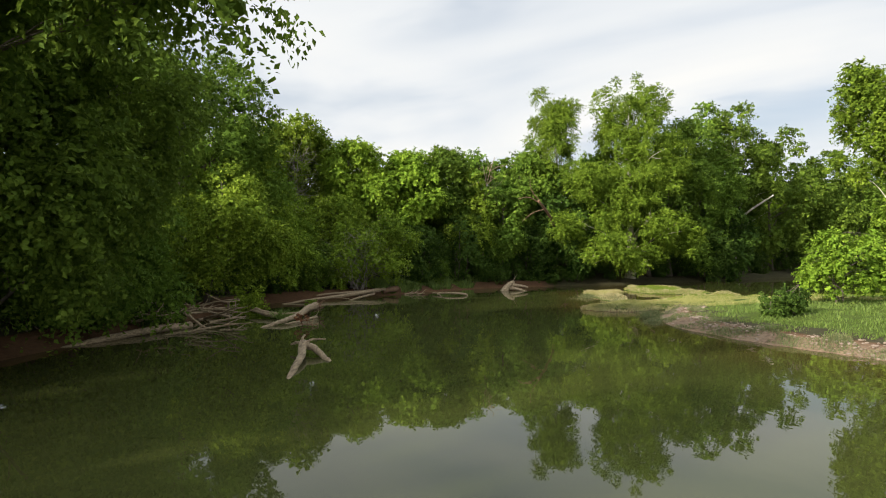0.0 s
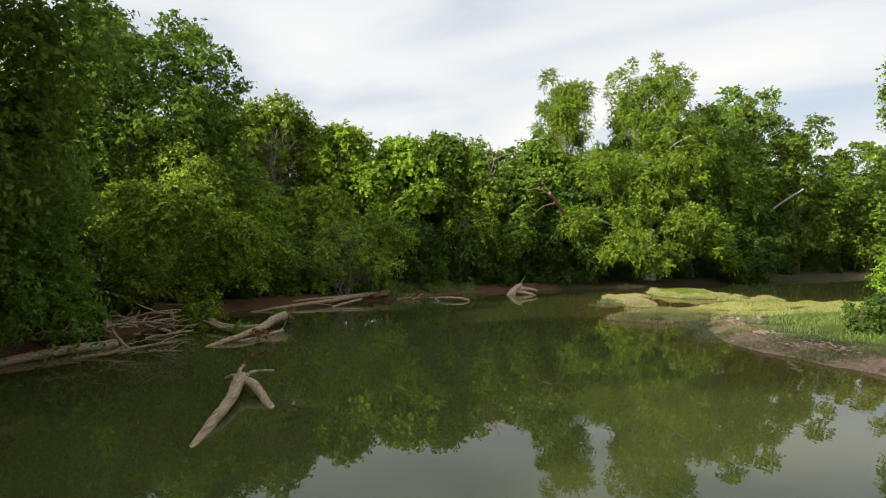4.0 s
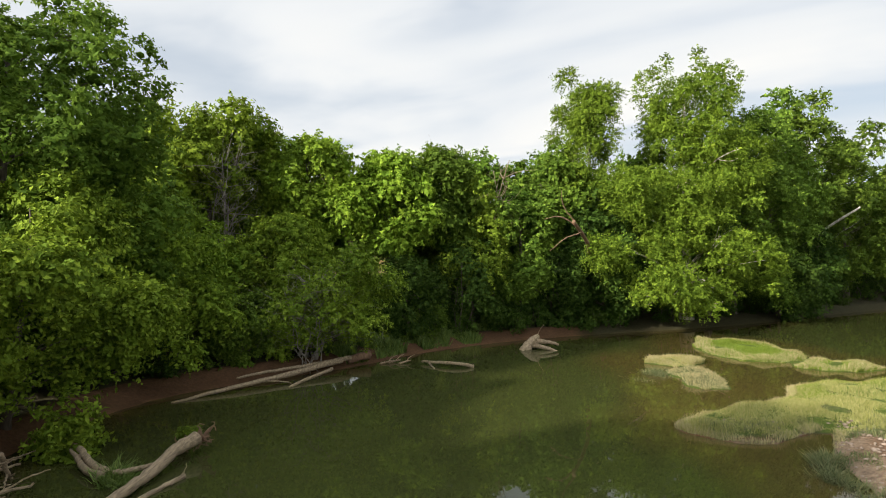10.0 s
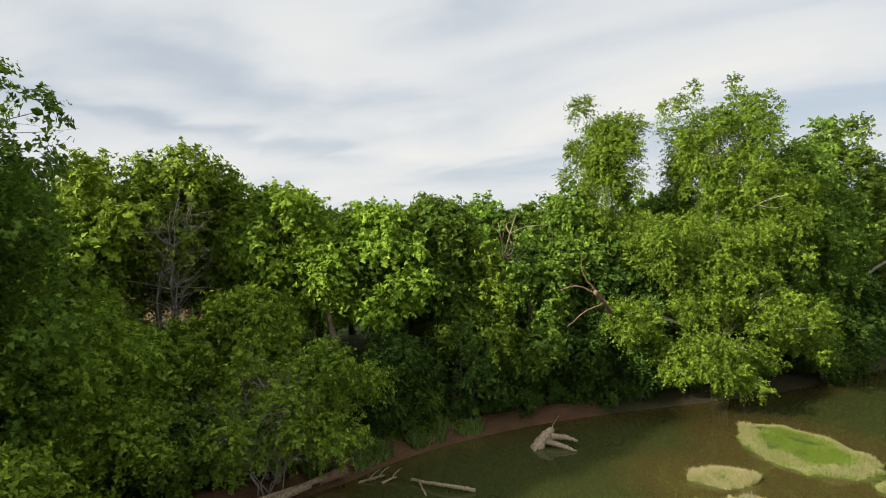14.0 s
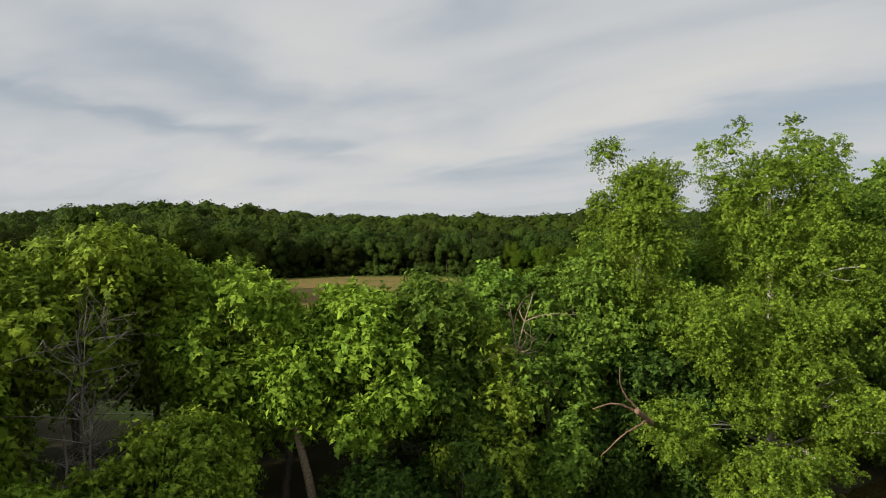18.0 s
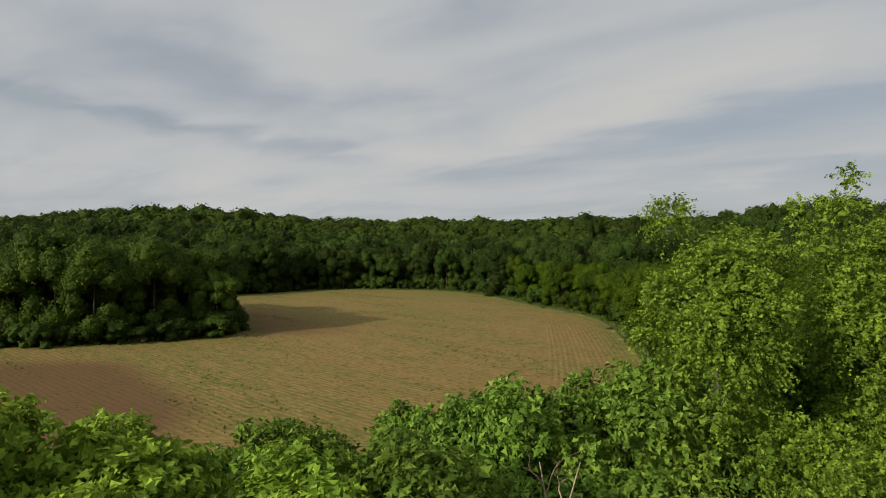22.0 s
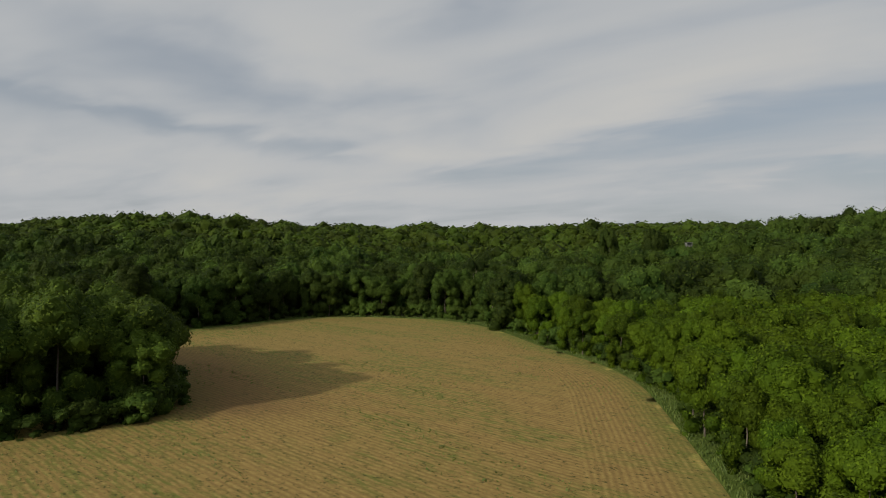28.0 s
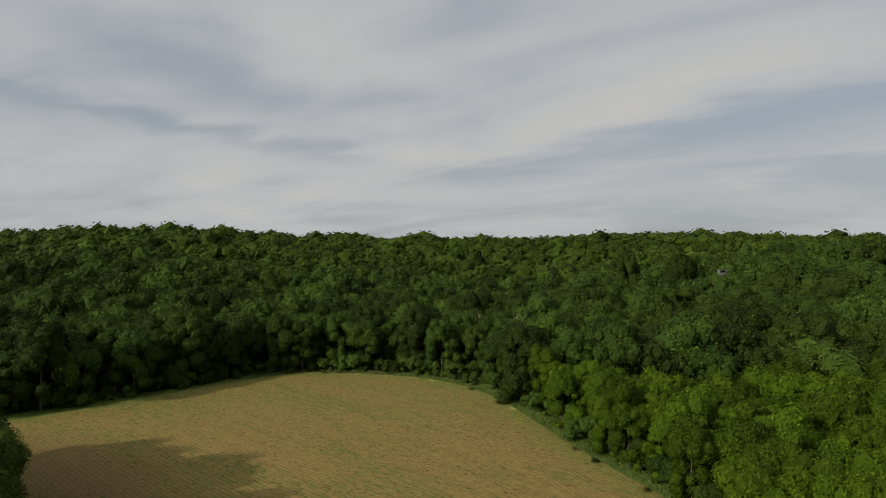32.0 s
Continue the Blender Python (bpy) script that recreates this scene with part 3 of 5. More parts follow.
# field sheet
fx, fy = np.meshgrid(np.arange(-200, 42, 2.0), np.arange(76, 280, 2.0))
nx = fx.shape[1]
ii, jj = np.meshgrid(np.arange(fx.shape[0] - 1), np.arange(nx - 1), indexing="ij")
quads = np.stack((ii * nx + jj, ii * nx + jj + 1, (ii + 1) * nx + jj + 1, (ii + 1) * nx + jj), -1).reshape(-1, 4)
fd = distance(PLOT, fx, fy) * np.where(inside(PLOT, fx, fy), 1, -1)
# pull the vertices just outside onto the outline, then keep what lies within
near = np.argwhere((fd < 0) & (fd > -3.2))
dense = rounded(PLOT, 6)
px, py = fx.copy(), fy.copy()
for a, b in near:
    k = np.argmin((dense[:, 0] - fx[a, b]) ** 2 + (dense[:, 1] - fy[a, b]) ** 2)
    px[a, b], py[a, b] = dense[k]
keep = (fd.ravel()[quads] > -3.2).all(1)
used = np.unique(quads[keep])
remap = np.full(fx.size, -1)
remap[used] = np.arange(len(used))
fz = height(px, py) + 0.06
field = mesh_object("field", np.stack((px, py, fz), -1).reshape(-1, 3)[used], [remap[quads[keep]]], FIELD, True)
tagged(field, "dry tan stubble field with drilled rows and green weeds", "field", kind="structure")
attribute(field, "edge_distance", np.maximum(fd, 0).ravel()[used])
attribute(field, "tilled", (np.maximum(step(50, 44, 0.774 * px + 0.633 * py) * step(132, 122, py) * step(-18, -26, px), 0.75 * step(30, 8, distance(GROVE, px, py)) * step(148, 158, py))).ravel()[used])
attribute(field, "green", np.clip(step(6, 1.5, fd) * 0.7 + step(150, 265, py) * 0.32 + step(9, 3, distance(GROVE, px, py)) * 0.3, 0, 1).ravel()[used])

# ---- trees ----


def level(x, y):
    return float(height(np.array([x]), np.array([y]))[0])


def ico(level_):
    """Vertices and triangles of a round ball."""
    bm = bmesh.new()
    bmesh.ops.create_icosphere(bm, subdivisions=level_, radius=1.0)
    v = np.array([q.co[:] for q in bm.verts])
    f = np.array([[q.index for q in p.verts] for p in bm.faces])
    bm.free()
    return v, f


ICO = {k: ico(k) for k in (1, 2, 3, 4)}


def bodies(rng, cs, cr, share):
    """The dense inside of each leaf clump, as a small uneven lump."""
    v, f = ICO[1]
    n = len(cs)
    lump = 1 + rng.normal(0, 0.16, (n, len(v), 1))
    out = cs[:, None] + v[None] * lump * (cr * share)[:, None, None] * (1, 1, 0.77)
    return out.reshape(-1, 3), (f[None] + (np.arange(n) * len(v))[:, None, None]).reshape(-1, 3)


def tree(x, y, top, rad, label, seed, mat=LEAF_MID, bark=BARK, base=None, n=16000, size=0.24, clump_n=110, clump_r=1.15,
         crown_low=0.25, lean=(0, 0), trunk_r=0.24, inner=0.45, low=-1.0, lumps=0.22, group="", name="tree", stems=1, limbs=26, extra=(), leafy=2.1, fine=0.92, close=False):
    """A broadleaf tree: root flare and trunk, limbs and a crown of leaf blades in uneven clumps. top: height of the crown's top above the water."""
    rng = np.random.default_rng(seed)
    z0 = level(x, y) - 0.15 if base is None else base
    h = top - z0
    ob = thing(name, label, "tree", (x, y, z0), group)
    c_low = h * crown_low
    mid = np.array((lean[0], lean[1], (c_low + h) / 2))
    cs, cr = clumps(rng, int(clump_n * 0.62), mid, (rad - clump_r * 0.2, rad - clump_r * 0.2, (h - c_low) / 2 - clump_r * 0.45), clump_r * 1.06, inner, low, lumps)
    for ex, ey, ez, er, en in extra:
        e_c, e_r = clumps(rng, int(en * 0.85), (ex - x, ey - y, ez - z0), (er, er, er * 0.75), clump_r * 0.9, 0.2, -1, 0.25)
        cs, cr = np.concatenate((cs, e_c)), np.concatenate((cr, e_r))
    v, f = leaves(rng, cs, cr, int(n * leafy), size * fine, mid, close)
    bv, bf = bodies(rng, cs, cr, 0.22)
    mesh_object("crown", np.concatenate((v, bv)), [f, bf + len(v)], mat, False, ob)
    wood, arms = [], []
    for s in range(stems):
        foot = np.array((0, 0, 0)) if stems == 1 else np.append(rng.normal(0, 0.35, 2), 0)
        head = np.array((lean[0], lean[1], h * 0.86)) + np.append(rng.normal(0, rad * (0.06 if stems == 1 else 0.3), 2), 0)
        k = np.linspace(0, 1, 9)[:, None]
        bend = np.sin(k * np.pi) * np.append(rng.normal(0, 0.35, 2), 0)
        line = foot * (1 - k) + head * k + bend + rng.normal(0, 0.05, (9, 3)) * (1, 1, 0)
        r = trunk_r / math.sqrt(stems) * (1 - 0.86 * k[:, 0]) + np.array([trunk_r * 0.45, trunk_r * 0.12] + [0] * 7)
        wood.append(tube(line, r, 8, 0.05, rng))
        pick = rng.permutation(len(cs))[:limbs // stems]
        for c in pick:
            t = np.clip((cs[c][2] - 0.22 * np.hypot(*(cs[c][:2] - head[:2])) - 0.1 * h) / (h * 0.86), 0.12, 0.93)
            i = t * 8
            a = line[int(i)] * (1 - i % 1) + line[min(int(i) + 1, 8)] * (i % 1)
            q = np.linspace(0, 1, 6)[:, None]
            arm = a * (1 - q) + cs[c] * q + np.sin(q * np.pi) * (rng.normal(0, 0.25, 3) + (0, 0, 0.25))
            ra = max(0.025, trunk_r * 0.3 * (1 - t * 0.6) * min(1, np.linalg.norm(cs[c] - a) / 4))
            arms.append(tube(arm, ra * (1 - 0.8 * q[:, 0]), 5))
            for _ in range(2):
                w = cs[c] + rng.normal(0, cr[c] * 0.6, 3)
                b = arm[3]
                arms.append(tube(b * (1 - q) + w * q + np.sin(q * np.pi) * rng.normal(0, 0.12, 3), ra * 0.35 * (1 - 0.8 * q[:, 0]), 4))
    v, f = tubes(wood + arms)
    mesh_object("trunk", v, f, bark, True, ob)
    return ob


def dead_tree(x, y, top, label, seed, stems=3, spread=2.2, trunk_r=0.15, mat=DEADWOOD, twigs=14, base=None):
    """A leafless tree of bare stems and twigs."""
    rng = np.random.default_rng(seed)
    z0 = level(x, y) - 0.15 if base is None else base
    ob = thing("dead_tree", label, "dead tree", (x, y, z0))
    stem, twig = [], []
    for s in range(stems):
        h = (top - z0) * (1 - 0.22 * s / stems * rng.random())
        head = np.array((rng.normal(0, spread * 0.45), rng.normal(0, spread * 0.45), h))
        k = np.linspace(0, 1, 10)[:, None]
        line = np.append(rng.normal(0, 0.25, 2), 0) * (1 - k) + head * k + np.sin(k * np.pi) * np.append(rng.normal(0, 0.4, 2), 0) + rng.normal(0, 0.06, (10, 3))
        stem.append(tube(line, trunk_r * (1 - 0.85 * k[:, 0]), 6, 0.06, rng))
        for _ in range(twigs):
            i = rng.integers(3, 9)
            q = np.linspace(0, 1, 6)[:, None]
            tip = line[i] + rng.normal(0, 1, 3) * (spread * 0.6, spread * 0.6, 0.4) + (0, 0, rng.random() * 1.6)
            arm = line[i] * (1 - q) + tip * q + np.sin(q * np.pi) * (rng.normal(0, 0.15, 3) + (0, 0, 0.15))
            twig.append(tube(arm, trunk_r * 0.3 * (1 - 0.8 * q[:, 0]), 4))
            for _ in range(3):
                w = arm[rng.integers(2, 6)]
                tip2 = w + rng.normal(0, 0.45, 3) + (0, 0, 0.25)
                q2 = np.linspace(0, 1, 4)[:, None]
                twig.append(tube(w * (1 - q2) + tip2 * q2 + rng.normal(0, 0.04, (4, 3)), trunk_r * 0.12 * (1 - 0.7 * q2[:, 0]), 3))
    per = len(twig) // stems
    for i, st in enumerate(stem):
        v, f = tubes([st] + twig[i * per:(i + 1) * per])
        mesh_object("stem", v, f, mat, True, ob)
    return ob


# left bank: a dark wall of trees leaning over the water
BANK_LABEL = "dark green leafy tree leaning over the muddy river bank"
tree(-17.4, 42.5, 17.0, 5.7, BANK_LABEL, 11, LEAF_DARK, n=48000, size=0.2, clump_n=290, clump_r=1.05, crown_low=0.05, lumps=0.10, lean=(0.0, 0.3), trunk_r=0.35, group="left bank trees")
tree(-15.0, 21.0, 13.4, 5.2, BANK_LABEL, 13, LEAF_DARK, close=True, n=46000, size=0.165, clump_n=190, clump_r=1.15, crown_low=0.12, lean=(1.2, 0), trunk_r=0.35, group="left bank trees")
tree(-17.5, 32.0, 8.6, 3.2, BANK_LABEL, 12, LEAF_DARK, n=14000, size=0.22, clump_n=90, clump_r=1.0, crown_low=0.05, trunk_r=0.2, group="left bank trees")
tree(-18.0, 15.5, 13.4, 6.0, "tall tree whose leafy boughs hang over the river", 14, LEAF_DARK, close=True, n=44000, size=0.155, clump_n=180, clump_r=1.1, crown_low=0.2, lean=(3.0, 1.5), trunk_r=0.35,
     group="left bank trees", extra=((-6.2, 14.3, 9.4, 1.8, 26), (-9.5, 15, 10, 2.4, 30), (-13, 16, 9.5, 3.0, 40)))
tree(-14.6, 45.6, 8.2, 3.3, "low leafy tree with drooping boughs at the water's edge", 18, LEAF_BRIGHT, n=20000, size=0.175, clump_n=90, clump_r=0.9, crown_low=0.03, lean=(1.2, 0), trunk_r=0.16)
tree(-14.2, 38.2, 8.9, 3.2, "low leafy tree with drooping boughs at the water's edge", 19, LEAF_BRIGHT, close=True, n=22000, size=0.165, clump_n=80, clump_r=0.85, crown_low=0.03, lean=(1.2, 0), trunk_r=0.14)
tree(-15.5, 27.5, 7.5, 3.0, "low leafy tree with drooping boughs at the water's edge", 20, LEAF_DARK, close=True, n=18000, size=0.16, clump_n=80, clump_r=0.9, crown_low=0.05, lean=(0.8, 0), trunk_r=0.14)
# two unseen trees, added only to throw shade on the left bank
for x, y, top, seed in ((-24.0, 11.0, 14.0, 23), (-26.5, 22.0, 13.0, 24)):
    tree(x, y, top, 5.0, BANK_LABEL, seed, LEAF_DARK, n=6000, size=0.4, clump_n=80, clump_r=1.4, crown_low=0.1, group="left bank trees")
tree(-22.0, 2.0, 13.0, 6.0, BANK_LABEL, 22, LEAF_DARK, n=6000, size=0.4, clump_n=80, clump_r=1.4, crown_low=0.1, group="left bank trees")

# bank straight ahead
FAR_LABEL = "leafy broadleaf tree in the riverside row"
tree(-15.0, 58.2, 15.4, 3.9, "tall tree with pale green rounded top behind bare stems", 31, LEAF_BRIGHT, n=17000, size=0.25, clump_n=80, clump_r=1.1, crown_low=0.5, group="riverside row")
dead_tree(-12.9, 55.4, 12.6, "bare grey dead tree with many thin twigs", 32, 4, 1.9, 0.085, DEADGREY, twigs=30)
tree(-9.2, 60.0, 13.8, 3.3, FAR_LABEL, 33, LEAF_BRIGHT, n=15000, size=0.25, clump_n=80, clump_r=1.05, crown_low=0.45, group="riverside row")
tree(-7.0, 61.0, 11.2, 3.0, FAR_LABEL, 34, LEAF_BRIGHT, n=11000, size=0.22, clump_n=80, clump_r=0.9, crown_low=0.40, group="riverside row", lumps=0.4)
tree(-3.7, 60.2, 12.9, 2.9, FAR_LABEL, 35, LEAF_BRIGHT, n=14000, size=0.25, clump_n=80, clump_r=1.05, crown_low=0.35, group="riverside row")
tree(-0.2, 61.4, 13.2, 2.4, FAR_LABEL, 36, LEAF_DARK, n=12000, size=0.25, clump_n=70, clump_r=1.0, crown_low=0.40, group="riverside row")
tree(4.2, 67.0, 13.9, 3.2, FAR_LABEL, 37, LEAF_MID, n=14000, size=0.25, clump_n=80, clump_r=1.05, crown_low=0.40, group="riverside row")
tree(8.4, 68.0, 14.0, 3.2, FAR_LABEL, 38, LEAF_MID, n=14000, size=0.25, clump_n=80, clump_r=1.05, crown_low=0.40, group="riverside row")
tree(-1.6, 65.5, 10.4, 2.6, FAR_LABEL, 39, LEAF_MID, n=12000, size=0.22, clump_n=80, clump_r=0.9, crown_low=0.34, group="riverside row")
tree(2.2, 62.2, 10.4, 2.6, FAR_LABEL, 40, LEAF_BRIGHT, n=14000, size=0.22, clump_n=90, clump_r=0.95, crown_low=0.20, group="riverside row")
tree(5.6, 63.2, 10.8, 2.9, FAR_LABEL, 41, LEAF_MID, n=13000, size=0.22, clump_n=85, clump_r=0.95, crown_low=0.20, group="riverside row")
tree(-9.5, 55.0, 8.2, 2.6, FAR_LABEL, 42, LEAF_BRIGHT, n=12000, size=0.2, clump_n=80, clump_r=0.85, crown_low=0.30, group="riverside row")
tree(-13.5, 51.5, 7.6, 2.8, FAR_LABEL, 43, LEAF_BRIGHT, n=12000, size=0.2, clump_n=80, clump_r=0.9, crown_low=0.25, group="riverside row")
tree(-18.5, 54.0, 12.0, 3.6, FAR_LABEL, 44, LEAF_BRIGHT, n=11000, size=0.27, clump_n=80, clump_r=1.1, crown_low=0.30, group="riverside row")
tree(-21.0, 63.0, 13.6, 3.8, FAR_LABEL, 45, LEAF_MID, n=11000, size=0.28, clump_n=80, clump_r=1.1, crown_low=0.35, group="riverside row")
tree(-16.0, 68.0, 10.4, 3.4, FAR_LABEL, 46, LEAF_DARK, n=10000, size=0.28, clump_n=70, clump_r=1.1, crown_low=0.34, group="riverside row")
tree(-8.5, 68.5, 10.2, 3.0, FAR_LABEL, 47, LEAF_MID, n=10000, size=0.28, clump_n=70, clump_r=1.0, crown_low=0.34, group="riverside row")
tree(-27.0, 58.0, 14.5, 4.2, FAR_LABEL, 48, LEAF_DARK, n=9000, size=0.32, clump_n=80, clump_r=1.2, crown_low=0.30, group="riverside row")
tree(-28.0, 68.0, 10.4, 3.8, FAR_LABEL, 49, LEAF_MID, n=9000, size=0.32, clump_n=80, clump_r=1.2, crown_low=0.15, group="riverside row")
tree(-37.0, 66.0, 13.5, 4.2, FAR_LABEL, 50, LEAF_MID, n=8000, size=0.36, clump_n=80, clump_r=1.3, crown_low=0.15, group="riverside row")
tree(-6.8, 73.5, 10.9, 2.7, FAR_LABEL, 51, LEAF_MID, n=9000, size=0.28, clump_n=80, clump_r=0.95, crown_low=0.34, group="riverside row")
tree(-0.5, 74.2, 10.7, 2.3, FAR_LABEL, 52, LEAF_MID, n=8000, size=0.28, clump_n=70, clump_r=0.9, crown_low=0.34, group="riverside row")
tree(4.6, 75.2, 9.4, 2.3, FAR_LABEL, 54, LEAF_MID, n=9000, size=0.28, clump_n=80, clump_r=0.95, crown_low=0.34, group="riverside row")
tree(11.0, 76.0, 12.2, 2.4, FAR_LABEL, 55, LEAF_MID, n=9000, size=0.28, clump_n=80, clump_r=1.0, crown_low=0.15, group="riverside row")
tree(-12.5, 72.0, 8.8, 2.6, FAR_LABEL, 53, LEAF_DARK, n=9000, size=0.28, clump_n=70, clump_r=1.0, crown_low=0.34, group="riverside row")

# the sycamore: two tops and boughs reaching down to the water
tree(11.8, 68.2, 20.6, 2.3, "sycamore with white upper limbs and a slim open top", 61, LEAF_SYC, BARK_SYC, n=32000, size=0.135, clump_n=80, clump_r=0.9, crown_low=0.5, inner=0.25, limbs=22,
     trunk_r=0.36, lumps=0.2, group="sycamores", extra=((11.5, 67, 11.5, 2.3, 30),))
tree(20.4, 68.8, 21.9, 4.0, "broad sycamore with pale limbs and boughs hanging over the river", 62, LEAF_SYC, BARK_SYC, n=84000, size=0.145, clump_n=190, clump_r=0.85, crown_low=0.58,
     inner=0.3, trunk_r=0.45, lumps=0.28, group="sycamores", limbs=30,
     extra=((20, 65.8, 9.4, 2.6, 44), (20, 66.5, 12.5, 4.6, 80), (24, 68, 13, 3.4, 40), (15.2, 65, 10.5, 2.8, 40), (12.2, 62.4, 6.2, 2.1, 30), (15.6, 61.2, 3.6, 2.0, 34), (18.3, 61.6, 2.6, 1.5, 20), (22.0, 64.5, 6.6, 2.6, 36),
            (17.5, 64, 7.0, 2.6, 34), (20.6, 65.4, 3.2, 2.0, 22), (25, 67.5, 5.0, 2.4, 26)))
tree(26.0, 72.5, 17.5, 4.4, FAR_LABEL, 63, LEAF_MID, n=26000, size=0.2, clump_n=110, clump_r=1.15, crown_low=0.08, group="riverside row")
tree(30.5, 75.5, 19.0, 4.4, FAR_LABEL, 64, LEAF_MID, n=18000, size=0.27, clump_n=110, clump_r=1.15, crown_low=0.08, group="riverside row")
tree(37.5, 80.5, 20.6, 4.6, "tall tree with a pale leaning limb", 65, LEAF_MID, BARK_SYC, n=17000, size=0.28, clump_n=110, clump_r=1.15, crown_low=0.2, group="riverside row")
tree(45.0, 86.0, 18.5, 4.6, FAR_LABEL, 66, LEAF_MID, n=13000, size=0.32, clump_n=100, clump_r=1.2, crown_low=0.08, group="riverside row")
tree(54.0, 91.0, 18.0, 4.8, FAR_LABEL, 67, LEAF_MID, n=11000, size=0.34, clump_n=100, clump_r=1.2, crown_low=0.06, group="riverside row")
tree(64.0, 96.0, 17.5, 5.0, FAR_LABEL, 68, LEAF_MID, n=9000, size=0.38, clump_n=90, clump_r=1.3, crown_low=0.06, group="riverside row")
tree(17.0, 74.5, 14.5, 3.6, FAR_LABEL, 69, LEAF_MID, n=12000, size=0.28, clump_n=90, clump_r=1.1, crown_low=0.15, group="riverside row")
tree(23.0, 79.0, 14.0, 3.6, FAR_LABEL, 70, LEAF_MID, n=11000, size=0.28, clump_n=90, clump_r=1.1, crown_low=0.15, group="riverside row")
# dark leaf colour here carries the shade below the sycamore boughs
tree(13.0, 65.5, 9.6, 2.6, FAR_LABEL, 71, LEAF_DEEP_SHADE, n=9000, size=0.24, clump_n=80, clump_r=0.95, crown_low=0.05, group="riverside row")
tree(23.0, 71.0, 10.5, 3.0, FAR_LABEL, 72, LEAF_DEEP_SHADE, n=9000, size=0.26, clump_n=80, clump_r=1.0, crown_low=0.03, group="riverside row")
tree(34.0, 77.0, 10.0, 3.2, FAR_LABEL, 73, LEAF_DEEP_SHADE, n=8000, size=0.28, clump_n=80, clump_r=1.0, crown_low=0.03, group="riverside row")
# right bank
tree(40.5, 57.0, 21.0, 4.4, "tall sycamore with bright yellow-green leaves on the gravel bank", 81, LEAF_SYC, BARK_SYC, n=18000, size=0.24, clump_n=110, clump_r=1.05, crown_low=0.5)
tree(48.0, 62.0, 15.0, 4.4, FAR_LABEL, 82, LEAF_MID, n=10000, size=0.32, clump_n=90, clump_r=1.2, crown_low=0.08)
tree(33.0, 44.0, 8.6, 3.0, "young bright green tree on the gravel bank", 83, LEAF_SYC, n=11000, size=0.22, clump_n=70, clump_r=0.9, crown_low=0.08)
tree(22.5, 36.5, 4.8, 2.2, "bright green sapling with fine leaves on the gravel bar", 84, LEAF_SYC, n=7000, size=0.16, clump_n=60, clump_r=0.5, crown_low=0.1, trunk_r=0.07, stems=3)
tree(16.2, 31.6, 1.75, 1.0, "low dark green bush on the grassy bar", 86, LEAF_DEEP_SHADE, n=3500, size=0.11, clump_n=40, clump_r=0.35, crown_low=0.05, stems=4, trunk_r=0.05, limbs=12, name="shrub")
tree(27.5, 34.0, 6.2, 2.4, "bright green sapling with fine leaves on the gravel bar", 85, LEAF_SYC, n=9000, size=0.18, clump_n=60, clump_r=0.65, crown_low=0.08, trunk_r=0.08, stems=3)

# snag and broken limb
SHRUB = "bushy green shrub on the mud bank"
tree(-6.8, 51.2, 5.7, 3.3, "round bushy willow shrub with grey inner stems on the mud bank", 91, LEAF_BRIGHT, DEADGREY, n=15000, size=0.16, clump_n=80, clump_r=0.8, crown_low=0.08, stems=6, trunk_r=0.16, limbs=120,
     name="shrub")
dead_tree(-6.6, 49.6, 4.6, "bare grey stems growing through the willow shrub", 97, 7, 2.6, 0.035, DEADGREY, 12)
tree(-10.2, 50.0, 4.2, 1.9, SHRUB, 92, LEAF_MID, n=8000, size=0.17, clump_n=60, clump_r=0.65, crown_low=0.02, stems=4, trunk_r=0.12, name="shrub")
# these shrubs get the darkened leaves for the gloom at the bank's foot
tree(1.6, 60.2, 6.2, 2.3, SHRUB, 93, LEAF_DEEP_SHADE, n=9000, size=0.18, clump_n=70, clump_r=0.7, crown_low=0.02, stems=4, trunk_r=0.14, name="shrub")
tree(8.6, 64.6, 6.6, 2.3, SHRUB, 94, LEAF_DEEP_SHADE, n=9000, size=0.19, clump_n=70, clump_r=0.75, crown_low=0.02, stems=4, trunk_r=0.14, name="shrub")
tree(-2.2, 57.4, 5.4, 1.9, SHRUB, 95, LEAF_DEEP_SHADE, n=8000, size=0.18, clump_n=60, clump_r=0.7, crown_low=0.02, stems=4, trunk_r=0.12, name="shrub")
tree(30.0, 73.0, 6.4, 2.8, SHRUB, 96, LEAF_DEEP_SHADE, n=7000, size=0.22, clump_n=60, clump_r=0.8, crown_low=0.0, stems=4, trunk_r=0.12, name="shrub")

# ---- woods round the field ----


